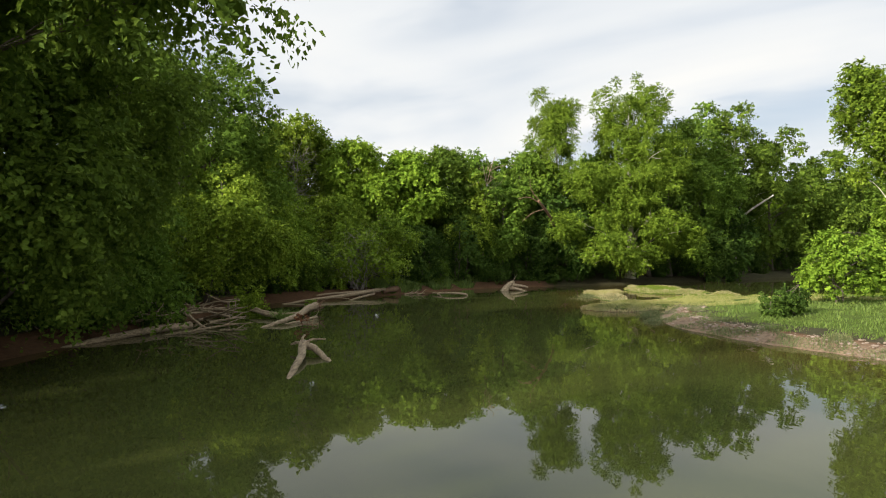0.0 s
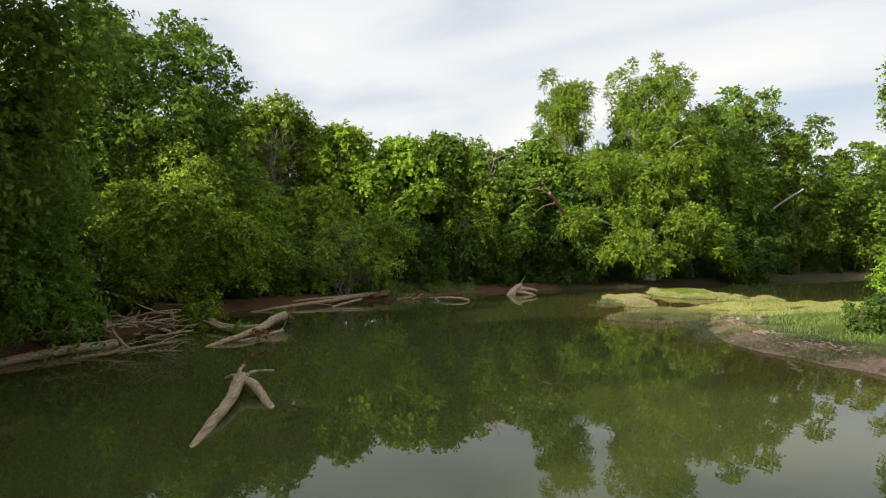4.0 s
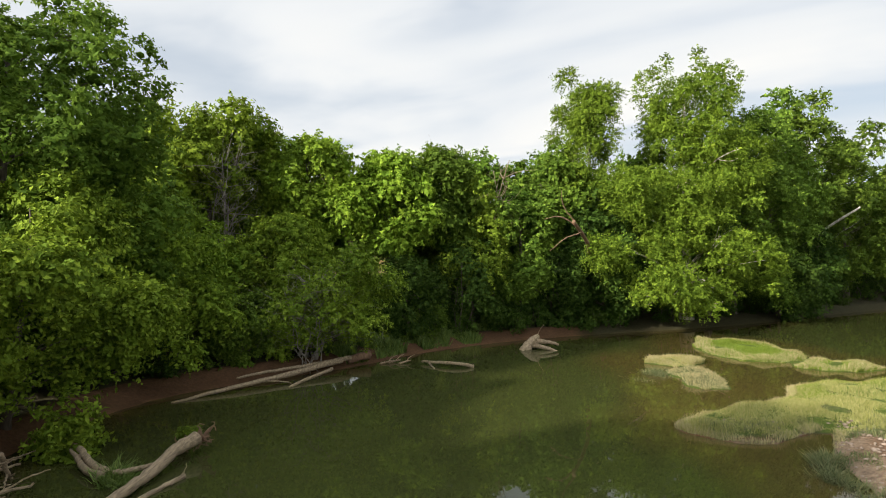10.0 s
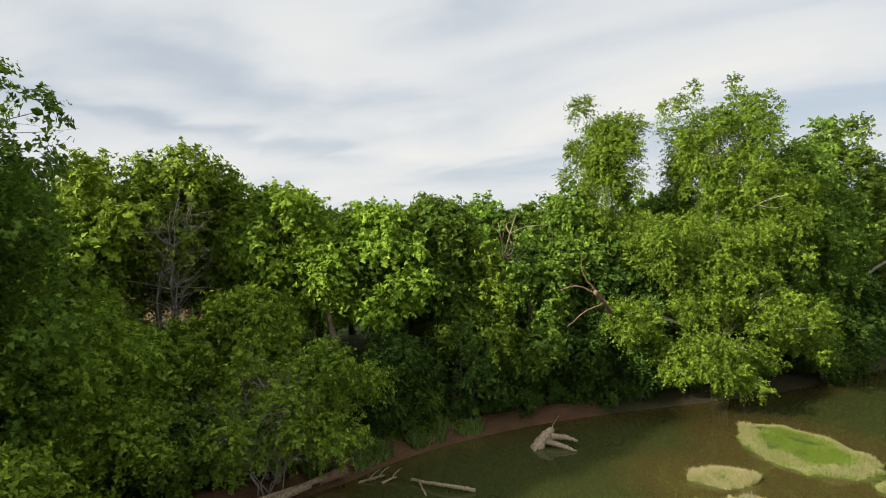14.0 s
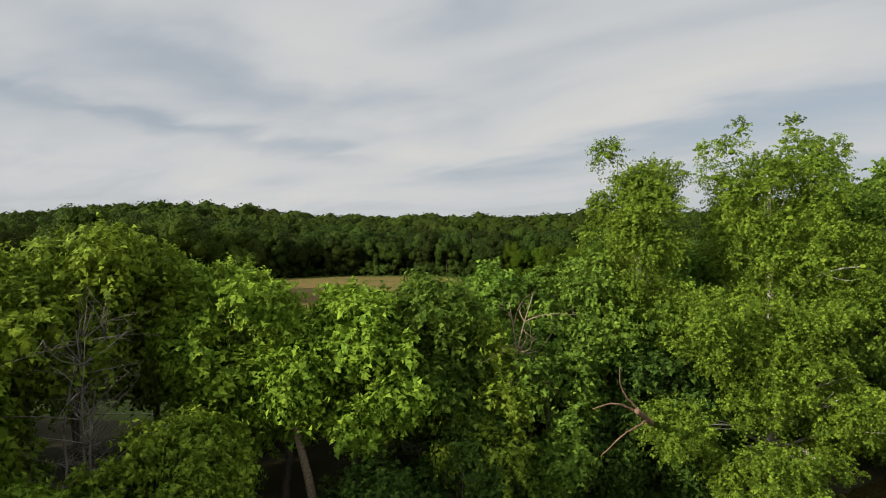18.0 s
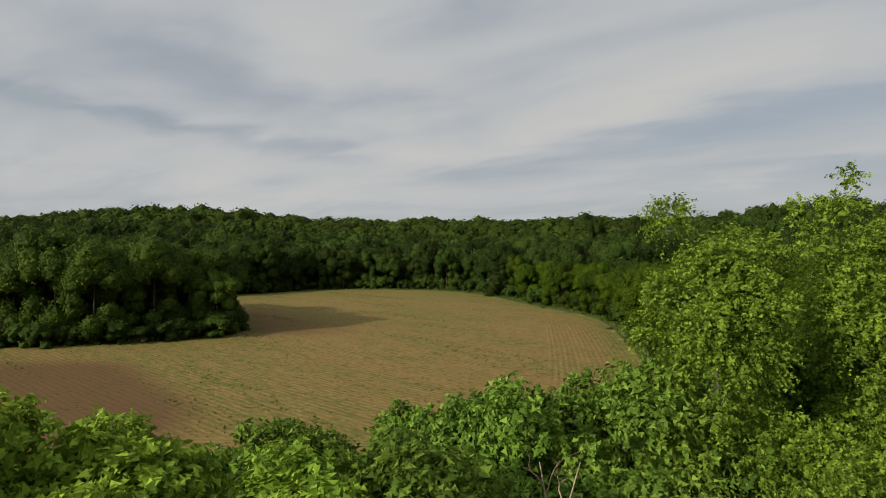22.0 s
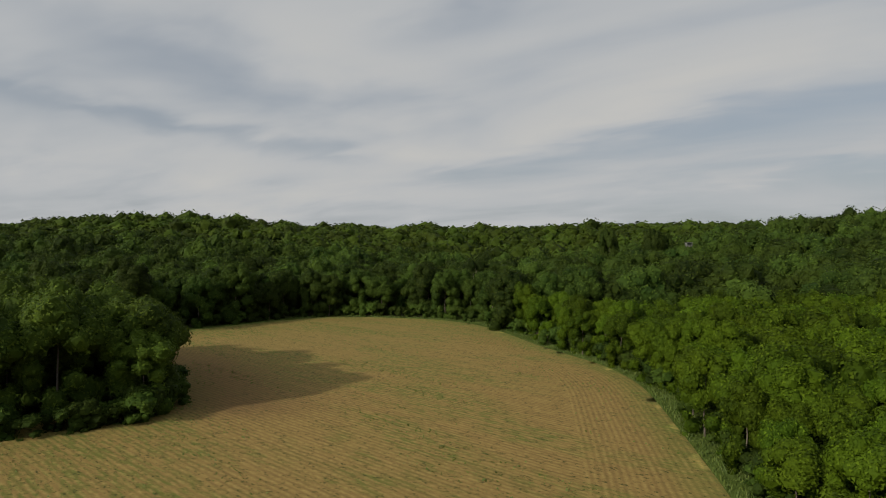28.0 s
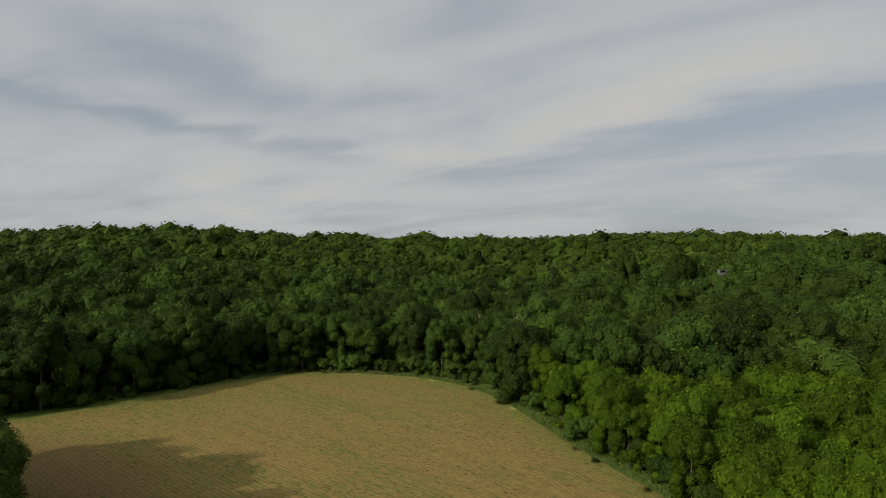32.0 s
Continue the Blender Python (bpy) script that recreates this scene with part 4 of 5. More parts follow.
def crown_template(seed, rad, tall, knobs, n, size, body_level=1):
    """One woodland crown: leaves over boughs of very uneven size round a dense middle. Gives leaf and body vertices and triangles."""
    rng = np.random.default_rng(seed)
    # a dome of boughs over a skirt of boughs
    dome = min(rad * rng.uniform(1.0, 1.3), tall * 0.55)
    k = np.arange(knobs) + 0.5
    up = 1 - 1.85 * k / knobs
    az = k * 2.39996 + rng.normal(0, 0.35, knobs)
    out = np.sqrt(np.clip(1 - up ** 2, 0, 1))
    out = np.where(up < -0.1, rng.uniform(0.8, 1.02, knobs), out)
    stretch = rng.uniform(0.85, 1.15)
    cs = np.stack((np.cos(az) * out * rad * 0.72 * stretch, np.sin(az) * out * rad * 0.72 / stretch, tall - dome + up * dome * 0.7), -1)
    skirt = up < -0.1
    cs[skirt, 2] = (tall - dome) * rng.permutation(np.linspace(0.06, 1.0, skirt.sum()))
    cs += rng.normal(0, rad * 0.1, cs.shape)
    cr = rad * (2.05 / math.sqrt(knobs)) * np.clip(rng.lognormal(0, 0.25, knobs), 0.6, 1.6)
    c = rng.choice(knobs, n, p=cr ** 2 / (cr ** 2).sum())
    d = unit(rng.normal(size=(n, 3)) + unit(cs[c] - (0, 0, tall * 0.45)) * 0.5 + (0, 0, 0.1))
    p = cs[c] + d * cr[c][:, None] * rng.uniform(0.8, 1.1, (n, 1))
    nor = unit(d * 0.8 + unit(p - (0, 0, tall * 0.5)) * 0.35 + rng.normal(size=(n, 3)) * 0.4)
    v, f = blades_of(rng, p, nor, rng.normal(size=(n, 3)) + (0, 0, -0.4), size, 0.85)
    q, df = ICO[body_level]
    lump = 1 + rng.normal(0, 0.13 if body_level == 1 else 0.09, (knobs, len(q), 1))
    bv = (cs[:, None] + q[None] * lump * (cr * 0.8)[:, None, None]).reshape(-1, 3)
    bf = (df[None] + (np.arange(knobs) * len(q))[:, None, None]).reshape(-1, 3)
    return v, f, bv, bf


def wood_prototype(label, seed, h, rad, mat, knobs, n, size, group):
    ob = thing("tree", label, "tree", (0, 0, 0), group)
    v, f, bv, bf = crown_template(seed, rad, h * 1.04, knobs, n, size, 2)
    lift = (0, 0, -h * 0.04)
    crown = mesh_object("crown", np.concatenate((v + lift, bv + lift)), [np.concatenate((f, bf + len(v)))], mat, False, ob)
    attribute(crown, "inner", np.repeat((0.0, 1.0), (len(v), len(bv))))
    rng = np.random.default_rng(seed + 500)
    k = np.linspace(0, 1, 6)[:, None]
    line = np.array((0, 0, -0.3)) * (1 - k) + np.array((0, 0, h * 0.7)) * k + rng.normal(0, 0.08, (6, 3))
    v, f = tubes([tube(line, 0.014 * h * (1 - 0.8 * k[:, 0]), 6)])
    mesh_object("trunk", v, f, BARK, True, ob)
    return ob


def scatter(seed, x0, x1, y0, y1, gap, ok):
    rng = np.random.default_rng(seed)
    xs, ys = np.meshgrid(np.arange(x0, x1, gap), np.arange(y0, y1, gap * 0.87))
    xs = xs + np.where(np.arange(xs.shape[0]) % 2, gap / 2, 0)[:, None]
    xs = (xs + rng.normal(0, gap * 0.2, xs.shape)).ravel()
    ys = (ys + rng.normal(0, gap * 0.2, ys.shape)).ravel()
    m = ok(xs, ys)
    return xs[m], ys[m], rng


def merged(name, label, parts_of, mat, xs, ys, scales, rng, sink=0.0, tall=1.0):
    """Many crowns joined into one stuff object."""
    zs = height(xs, ys) - sink
    vs, qs, core, off = [], [], [], 0
    for x, y, z, s in zip(xs, ys, zs, scales):
        v, f, bv, bf, low = parts_of[rng.integers(len(parts_of))]
        a = rng.random() * 6.28
        m = np.array(((math.cos(a), -math.sin(a), 0), (math.sin(a), math.cos(a), 0), (0, 0, 1)))
        p = (np.concatenate((v, bv)) + (0, 0, low)) @ m.T * (s, s, s * tall * rng.uniform(0.8, 1.2)) + (x, y, z)
        vs.append(p)
        qs.append(f + off)
        qs.append(bf + off + len(v))
        core.append(np.repeat((0.0, 1.0), (len(v), len(bv))))
        off += len(p)
    ob = mesh_object(name, np.concatenate(vs), [np.concatenate(qs)], mat)
    attribute(ob, "inner", np.concatenate(core))
    attribute(ob, "tint", np.repeat(rng.random(len(vs)), [len(p) for p in vs]))
    return tagged(ob, label, "woodland", kind="stuff")


def seen_side(x, y):
    return np.abs(x - 2) < 0.76 * (y - 28) + 14


def off_plot(x, y, gap):
    return ~inside(PLOT, x, y) & (distance(PLOT, x, y) > gap)


LOW_LABEL = "young bright green tree in the dense thicket by the field"
OLD_LABEL = "tall dark green tree at the edge of the wood"
low_kinds = [wood_prototype(LOW_LABEL, 200 + i, 8.2 + i * 0.6, 2.45 + 0.16 * i, LEAF_LOW, 30 + 4 * i, 7000, 0.25, "thicket by the field") for i in range(5)]
old_kinds = [wood_prototype(OLD_LABEL, 220 + i, 13.0 + i * 0.9, 4.3 + 0.3 * i, LEAF_WOOD, 42 + 4 * i, 8000, 0.38, "old wood edge") for i in range(5)]


LEAF_GROVE = leaf_mat("leaves_grove", (0.023, 0.043, 0.006), (0.050, 0.080, 0.009), (0.078, 0.112, 0.012), 0.18, clump=0.2, gloss=0.06, spread=0.5, grain=0.5, hue=0.488)
grove_kinds = [wood_prototype("broad dark green tree in the grove by the field", 240 + i, 14.0 + i * 0.7, 4.6 + 0.3 * i, LEAF_GROVE, 40 + 5 * i, 9000, 0.34, "grove by the field") for i in range(3)]


def plant(kinds, xs, ys, rng, lo, hi):
    """Copies of the prototypes on the ground."""
    for x, y in zip(xs, ys):
        s = rng.uniform(lo, hi)
        copy_thing(kinds[rng.integers(len(kinds))], pose(x, y, level(x, y) - 0.1, 0, 0, rng.uniform(0, 360)) @ Matrix.Diagonal((s, s, s * rng.uniform(0.88, 1.15), 1)))


def in_thicket(x, y):
    return (x > 20) & (y > 96) & (y < 236 - 0.02 * x) & off_plot(x, y, 1.8) & seen_side(x, y) & (distance(RIVER, x, y) > 12)


xs, ys, rng = scatter(301, 20, 190, 92, 240, 5.0, in_thicket)
order = np.argsort(distance(PLOT, xs, ys))
n_things = 110
pick, rest = order[:n_things], order[n_things:]
plant(low_kinds, xs[pick], ys[pick], rng, 0.72, 1.22)
low_far = [crown_template(260 + i, 2.55 + 0.2 * (i % 3), 8.8, 16 + 2 * i, 1700, 0.36) + (-0.4,) for i in range(5)]
merged("thicket", "dense bright green canopy of young trees", low_far, LEAF_LOW, xs[rest], ys[rest], rng.uniform(0.8, 1.2, len(rest)), rng)

xs, ys, rng = scatter(302, -112, -34, 134, 190, 6.0, lambda x, y: inside(GROVE, x, y) & (distance(GROVE, x, y) > 2.6))
plant(grove_kinds, xs[3:], ys[3:], rng, 0.86, 1.1)
for proto, gx_, gy_ in zip(grove_kinds, xs[:3], ys[:3]):
    proto.location = (gx_, gy_, level(gx_, gy_) - 0.1)


def in_wood(x, y):
    ok = off_plot(x, y, 3.2) & seen_side(x, y) & (distance(RIVER, x, y) > 12)
    ok &= np.hypot(x - 115.5, (y - 347) * 0.7) > 4.5
    return ok & ((y >= 236 - 0.02 * x) | ((x < -40) & (y > 84)))


xs, ys, rng = scatter(303, -330, 330, 84, 440, 9.0, in_wood)
order = np.argsort(distance(PLOT, xs, ys))
n_things = 90
pick, rest = order[:n_things], order[n_things:]
plant(old_kinds, xs[pick], ys[pick], rng, 0.8, 1.2)
old_far = [crown_template(270 + i, 4.5 + 0.3 * (i % 3), 13.6, 17 + 2 * i, 2300, 0.50) + (-0.8,) for i in range(6)]
old_back = [crown_template(276 + i, 4.8 + 0.3 * (i % 3), 13.2, 14 + 2 * i, 1100, 0.72) + (-0.8,) for i in range(6)]
front, back = rest[ys[rest] < 345], rest[ys[rest] >= 345]
merged("woodland", "dark green canopy of old broadleaf woods", old_far, LEAF_WOOD, xs[front], ys[front], rng.uniform(0.7, 1.3, len(front)), rng)
merged("woodland", "dark green canopy of old broadleaf woods on the slope", old_back, LEAF_WOOD, xs[back], ys[back], rng.uniform(0.75, 1.35, len(back)), rng)

foot_kinds = [crown_template(290 + i, 2.6, 8.0, 12 + i, 420, 0.5) + (-0.4,) for i in range(4)]
# low growth closing the foot of the grove and of the wood's edge
rng = np.random.default_rng(309)
foot = [(x, y) for x, y in rounded(GROVE, 2) if y < 172]
far_side = np.array([(x, y) for x, y in PLOT if y > 205 and x < 24])
near_side = np.array([(x, y) for x, y in rounded(PLOT, 2) if x > 20 and 100 < y <= 215])
foot = np.concatenate((foot, far_side + unit(far_side - (-20.0, 190.0)) * 4.6, near_side + unit(near_side - (-20.0, 165.0)) * 4.2))
foot = foot + rng.normal(0, 0.8, foot.shape)
merged("undergrowth", "low dark green bushes along the foot of the wood", foot_kinds, LEAF_WOOD, foot[:, 0], foot[:, 1], rng.uniform(0.45, 0.7, len(foot)), rng, 0.0, 0.8)

# single old trees that stand above the ridge
for x, y, z, s in ((104, 367, 41, 1.15), (112, 372, 37, 1.0), (198, 350, 44, 1.2), (163, 362, 39, 1.0), (214, 356, 42, 1.1), (84, 372, 35, 0.9), (140, 356, 36, 0.95), (236, 350, 43, 1.1)):
    kind_ = old_kinds[int(rng.integers(len(old_kinds)))]
    z_base = level(x, y) - 0.1
    copy_thing(kind_, pose(x, y, z_base, 0, 0, rng.uniform(0, 360)) @ Matrix.Diagonal((s, s, (z - z_base) / 15.0, 1)))

# woods beyond the left bank
xs, ys, rng = scatter(307, -120, -52, -30, 58, 8.0, lambda x, y: np.hypot(x + 60, (y - 40) * 0.5) > 0)
merged("woodland", "dark green canopy of old broadleaf woods behind the bank", old_back, LEAF_WOOD, xs, ys, rng.uniform(0.75, 1.2, len(xs)), rng)

# hills: rings of ever wider crowns
hill_far = [crown_template(285 + i, 5.2, 12.0, 9 + i, 160, 1.5) + (-0.6,) for i in range(6)]
for seed, y0, y1, gap, s in ((304, 440, 640, 12.5, 1.4), (305, 640, 950, 21.0, 2.1), (306, 950, 1600, 36.0, 2.9)):
    xs, ys, rng = scatter(seed, -0.8 * y1, 0.8 * y1, y0, y1, gap, lambda x, y: np.abs(x) < 0.73 * (y - 70) + 20)
    merged("hill_woods", "distant wooded hills of dark green crowns", hill_far, LEAF_FAR, xs, ys, s * rng.uniform(0.75, 1.25, len(xs)), rng, 1.0, 1.15 / s)

for ob in low_kinds + old_kinds:
    at = (38.5, 118 + 6 * low_kinds.index(ob)) if ob in low_kinds else (-60 - 7 * old_kinds.index(ob), 262)
    ob.location = (*at, level(*at) - 0.1)

# ---- bank undergrowth ----
UNDER_LABEL = "low leafy undergrowth bush on the river bank"
# two of the three kinds have leaves darkened for the shade along the bank
bush_kinds = [tree(-30 - 3 * i, 20, level(-30 - 3 * i, 20) + 3.4 + 0.4 * i, 1.7 + 0.15 * i, UNDER_LABEL, 400 + i, (LEAF_DEEP_SHADE, LEAF_DARK, LEAF_DEEP_SHADE)[i], n=3000, size=0.15, clump_n=34, clump_r=0.62, 
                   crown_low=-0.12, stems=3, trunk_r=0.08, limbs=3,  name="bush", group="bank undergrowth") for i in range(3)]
BANK_LINE = rounded([(-16.4, 14), (-15.6, 24), (-14.4, 33), (-13.4, 42.5), (-10.4, 47.6), (-5.4, 52.6), (-1.4, 57.2), (4.2, 61.4), (11, 65), (24.6, 70.4), (42.4, 81.6), (69, 94), (69, 97), (20, 80), (-40, 70),
                     (-40, 14)], 8)
rng = np.random.default_rng(77)
n_bank = 12 * 8
for i in range(0, n_bank, 1):
    x, y = BANK_LINE[i]
    if (-10.5 < x < -3.0 and 47 < y < 55) or (-1.8 < x < 4 and 55 < y < 61 and i % 2):
        continue
    for back, lift in ((0.8 if x < 6 else 0.3, 0.6), (2.8, 0.9), (5.6, 1.1)):
        if (back < 1 and (40 < y < 44 or i % 2)) or (back > 1 and i % 2) or (back > 5 and x < 6):
            continue
        nx_, ny_ = (-0.7, 0.7) if y > 42 else (-1, 0)
        bx, by = x + nx_ * back + rng.normal(0, 0.5), y + ny_ * back + rng.normal(0, 0.5)
        s = lift * rng.uniform(0.75, 1.2)
        # outside the middle bank only the two shade-coloured kinds are set
        copy_thing(bush_kinds[rng.integers(3) if -12 < x < 6 else 2 * rng.integers(2)], pose(bx, by, level(bx, by) - 0.1, 0, 0, rng.uniform(0, 360)) @ Matrix.Diagonal((s, s, s, 1)))
for i, (x, y) in enumerate(((-17.5, 20), (-17.8, 29), (-16.5, 45))):
    bush_kinds[i].location = (x, y, level(x, y) - 0.1)

# ---- grass ----


def blades(rng, xs, ys, h, w, lean=0.35, lift=0.0):
    """Single grass blades as bent slivers."""
    n = len(xs)
    z = height(xs, ys) + lift
    a = rng.random(n) * 2 * np.pi
    side = np.stack((np.cos(a), np.sin(a), np.zeros(n)), -1)
    p = np.stack((xs, ys, z - 0.03), -1)
    tuft = 1 + 0.35 * (np.sin(xs * 2.9 + 1.7 * np.sin(ys * 1.3)) + np.sin(ys * 2.3 + 1.4 * np.sin(xs * 1.9)))
    hh = h * (tuft * (0.45 + 0.8 * rng.random(n)))[:, None]
    tip = p + np.concatenate((rng.normal(0, lean, (n, 2)) * hh, hh), 1)
    mid = p + (tip - p) * (0.45, 0.45, 0.6)
    ww = w * (0.7 + 0.6 * rng.random(n))[:, None]
    v = np.stack((p - side * ww * 0.5, p + side * ww * 0.5, mid + side * ww * 0.45, tip, mid - side * ww * 0.45), 1).reshape(-1, 3)
    k = np.arange(n)[:, None] * 5
    return v, [k + (0, 1, 2, 4), k + (4, 2, 3)]


def sown(seed, x0, x1, y0, y1, n, ok):
    rng = np.random.default_rng(seed)
    x, y = rng.uniform(x0, x1, n), rng.uniform(y0, y1, n)
    m = ok(x, y)
    return x[m], y[m], rng


def grass(name, label, seed, box, n, h, w, mat, ok, lean=0.35):
    x, y, rng = sown(seed, *box, n, ok)
    v, f = blades(rng, x, y, h, w, lean)
    return tagged(mesh_object(name, v, f, mat), label, "grass", kind="stuff")


def on_land(x, y, gap):
    return ~inside(RIVER, x, y) & (distance(RIVER, x, y) > gap)


def bar_front(x, y):
    return (x > 12.2 + 0.5 * np.sin(y)) & (y < 39.8)


def bald(x, y):
    return np.hypot(x - 14.9, (y - 41.2) * 0.7) < 0.45


grass("bar_grass", "pale yellow-green grass on the tip of the gravel bar", 501, (8, 27, 38, 49), 170000, 0.14, 0.019, GRASS_BAR, lambda x, y: on_land(x, y, 0.05) & (y > 38.6) & ~bald(x, y))
grass("bar_grass", "dry straw-coloured fringe round the grassy bar", 504, (8, 27, 37, 49), 120000, 0.18, 0.018, GRASS_PALE, lambda x, y: on_land(x, y, 0.0) & (distance(RIVER, x, y) < 0.32) & (y > 37.6))
grass("bar_grass", "fresh green grass along the back of the bar", 505, (14, 40, 40, 52), 60000, 0.18, 0.028, GRASS_ISLE, lambda x, y: on_land(x, y, 0.3) & (distance(RIVER, x, y) < 2.0 + np.sin(x)) & (y > 43))
grass("bar_grass", "short green grass over the gravel bar", 502, (12, 44, 10, 50), 90000, 0.16, 0.03, GRASS_GREEN,
      lambda x, y: on_land(x, y, 2.0 + np.sin(y * 1.1) * 0.6) & (x < 14 + 0.72 * (y - 2) + 3) & ((y < 39.2) | (x > 17 + np.sin(y * 2))))
grass("bar_weeds", "grey-green weeds along the gravel edge", 503, (9, 22, 12, 40.2), 150000, 0.13, 0.02, GRASS_GREY,
      lambda x, y: on_land(x, y, -0.2) & (distance(RIVER, x, y) < 2.4) & (np.sin(x * 1.7 + y * 0.9) + np.sin(y * 2.3) + np.sin(x * 3.1 - y) > -0.35))
for seed, isle, mat, tall in ((511, ISLAND_NEAR, GRASS_BAR, "pale yellow-green"), (510, ISLAND_LOW, GRASS_GREY, "grey-green"), (512, ISLAND_FAR, GRASS_ISLE, "bright green"), (513, ISLAND_SIDE, GRASS_ISLE, "bright green")):
    lo, hi = isle.min(0), isle.max(0)
    area = (hi[0] - lo[0]) * (hi[1] - lo[1])
    grass("island_grass", tall + " short grass covering a small river island", seed, (lo[0], hi[0], lo[1], hi[1]), int(area * 1100), 0.16, 0.024, mat, lambda x, y: inside(isle, x, y), 0.55)
    grass("island_grass", "dry straw-coloured fringe round a small river island", seed + 5, (lo[0], hi[0], lo[1], hi[1]), int(area * 800), 0.2, 0.02, GRASS_PALE,
          lambda x, y: inside(isle, x, y) & (distance(isle, x, y) < 0.35 + 0.8 * np.random.default_rng(seed).random(len(x))))
# low clumps of weeds standing in the shallows beside the bar
rng = np.random.default_rng(530)
wx_, wy_ = [], []
for cx, cy, r, k in ((10.6, 33.6, 0.35, 700), (10.9, 34.9, 0.45, 900), (10.2, 32.4, 0.3, 500), (11.4, 36.3, 0.4, 800), (8.6, 46.7, 0.5, 700), (9.6, 48.2, 0.6, 900), (10.8, 48.9, 0.5, 700)):
    wx_.append(rng.normal(cx, r * 0.6, k))
    wy_.append(rng.normal(cy, r * 0.8, k))
wx_, wy_ = np.concatenate(wx_), np.concatenate(wy_)
v, f = blades(rng, wx_, wy_, 0.26, 0.026, 0.6)
v[:, 2] = np.maximum(v[:, 2], -0.05) + 0.02
tagged(mesh_object("water_weeds", v, f, GRASS_GREY), "grey-green weed clumps standing in the shallows", "weeds", kind="stuff")
grass("verge_grass", "rough green grass along the field edge", 520, (-60, 40, 78, 280), 230000, 0.42, 0.11, GRASS_VERGE,
      lambda x, y: ~inside(PLOT, x, y) & (distance(PLOT, x, y) < 3.4) & (x > -50) & ((y > 100) | (x < 12)))
grass("bank_herbs", "bright green herbs on the mud bank", 521, (-8, 6, 47, 64), 60000, 0.42, 0.075, GRASS_GREEN,
      lambda x, y: on_land(x, y, 0.35) & (distance(RIVER, x, y) < 4.5) & (np.sin(x * 1.1) + np.sin(y * 1.7 + x) + distance(RIVER, x, y) * 0.4 > 1.1 - 1.9 * ((x > -3.6) & (x < 0.6))))


def weed_patch(x, y):
    a, b = 0.743 * x - 0.669 * y, 0.669 * x + 0.743 * y
    v = np.sin(b * 0.31 + 1.3 * np.sin(a * 0.06)) + np.sin(b * 0.83 + a * 0.05) + np.sin(a * 0.11 + b * 0.17)
    return inside(PLOT, x, y) & (distance(PLOT, x, y) > 1.0) & (v + 1.6 * np.random.default_rng(9).random(len(x)) > 1.9)


grass("field_weeds", "scattered green weeds between the stubble rows", 522, (-70, 34, 84, 272), 48000, 0.2, 0.2, GRASS_VERGE, weed_patch, 0.8)

# ---- driftwood ----


def wood_line(points, r0, r1, rng, steps=6, rough=0.03, sides=10, wob=0.012):
    p = np.asarray(points, float)
    out = []
    for i in range(len(p) - 1):
        a, b, c, d = p[max(i - 1, 0)], p[i], p[i + 1], p[min(i + 2, len(p) - 1)]
        for s in np.arange(steps) / steps:
            out.append(0.5 * (2 * b + (c - a) * s + (2 * a - 5 * b + 4 * c - d) * s * s + (3 * b - a - 3 * c + d) * s ** 3))
    out = np.array(out + [p[-1]])
    out += rng.normal(0, wob, out.shape)
    return tube(out, np.linspace(r0, r1, len(out)) * (1 + rng.normal(0, 0.025, len(out))), sides, rough, rng)


def driftwood(label, seed, lines, name="driftwood_log", mat=DEADWOOD):
    """A thing of one trunk and its boughs, in world places."""
    rng = np.random.default_rng(seed)
    at = np.array(lines[0][0][0])
    ob = thing(name, label, "driftwood", tuple(at))
    for i, (pts, r0, r1) in enumerate(lines):
        v, q, t = wood_line(np.array(pts) - at, r0, r1, rng)
        mesh_object("trunk" if i == 0 else "bough", v, [q, t], mat, True, ob)
    return ob


def root_fan(ob, centre, seed, n=14, length=0.8, r=0.05, axis_=(0.3, 1, 0.1), mat=DEADBARK):
    """Broken roots spraying from the end of a log."""
    rng = np.random.default_rng(seed)
    c = np.array(centre) - np.array(ob.location)
    for _ in range(n):
        d = unit(rng.normal(size=3) + np.array(axis_) * 0.7)
        k = np.linspace(0, 1, 5)[:, None]
        line = c + d * length * rng.uniform(0.4, 1.1) * k + np.sin(k * 3) * rng.normal(0, 0.12, 3)
        v, q, t = tube(line, r * (1 - 0.75 * k[:, 0]), 5, 0.1, rng)
        mesh_object("root", v, [q, t], mat, True, ob)


driftwood("forked bleached log lying half sunk in the river", 601, [
    (((-4.55, 19.2, -0.14), (-4.7, 20.6, 0.02), (-4.82, 22.0, 0.12), (-5.05, 23.4, 0.24), (-5.2, 24.2, 0.32)), 0.08, 0.165),
    (((-5.12, 24.0, 0.3), (-4.75, 23.75, 0.24), (-4.3, 23.1, 0.08), (-3.85, 22.3, -0.1)), 0.14, 0.09),
    (((-5.2, 24.2, 0.3), (-5.5, 24.5, 0.3), (-5.75, 24.6, 0.2)), 0.07, 0.03),
    (((-5.15, 24.1, 0.36), (-4.85, 24.5, 0.42), (-4.5, 24.8, 0.36)), 0.05, 0.02),
    (((-5.2, 24.1, 0.36), (-5.25, 24.3, 0.5), (-5.2, 24.5, 0.58)), 0.06, 0.03)])
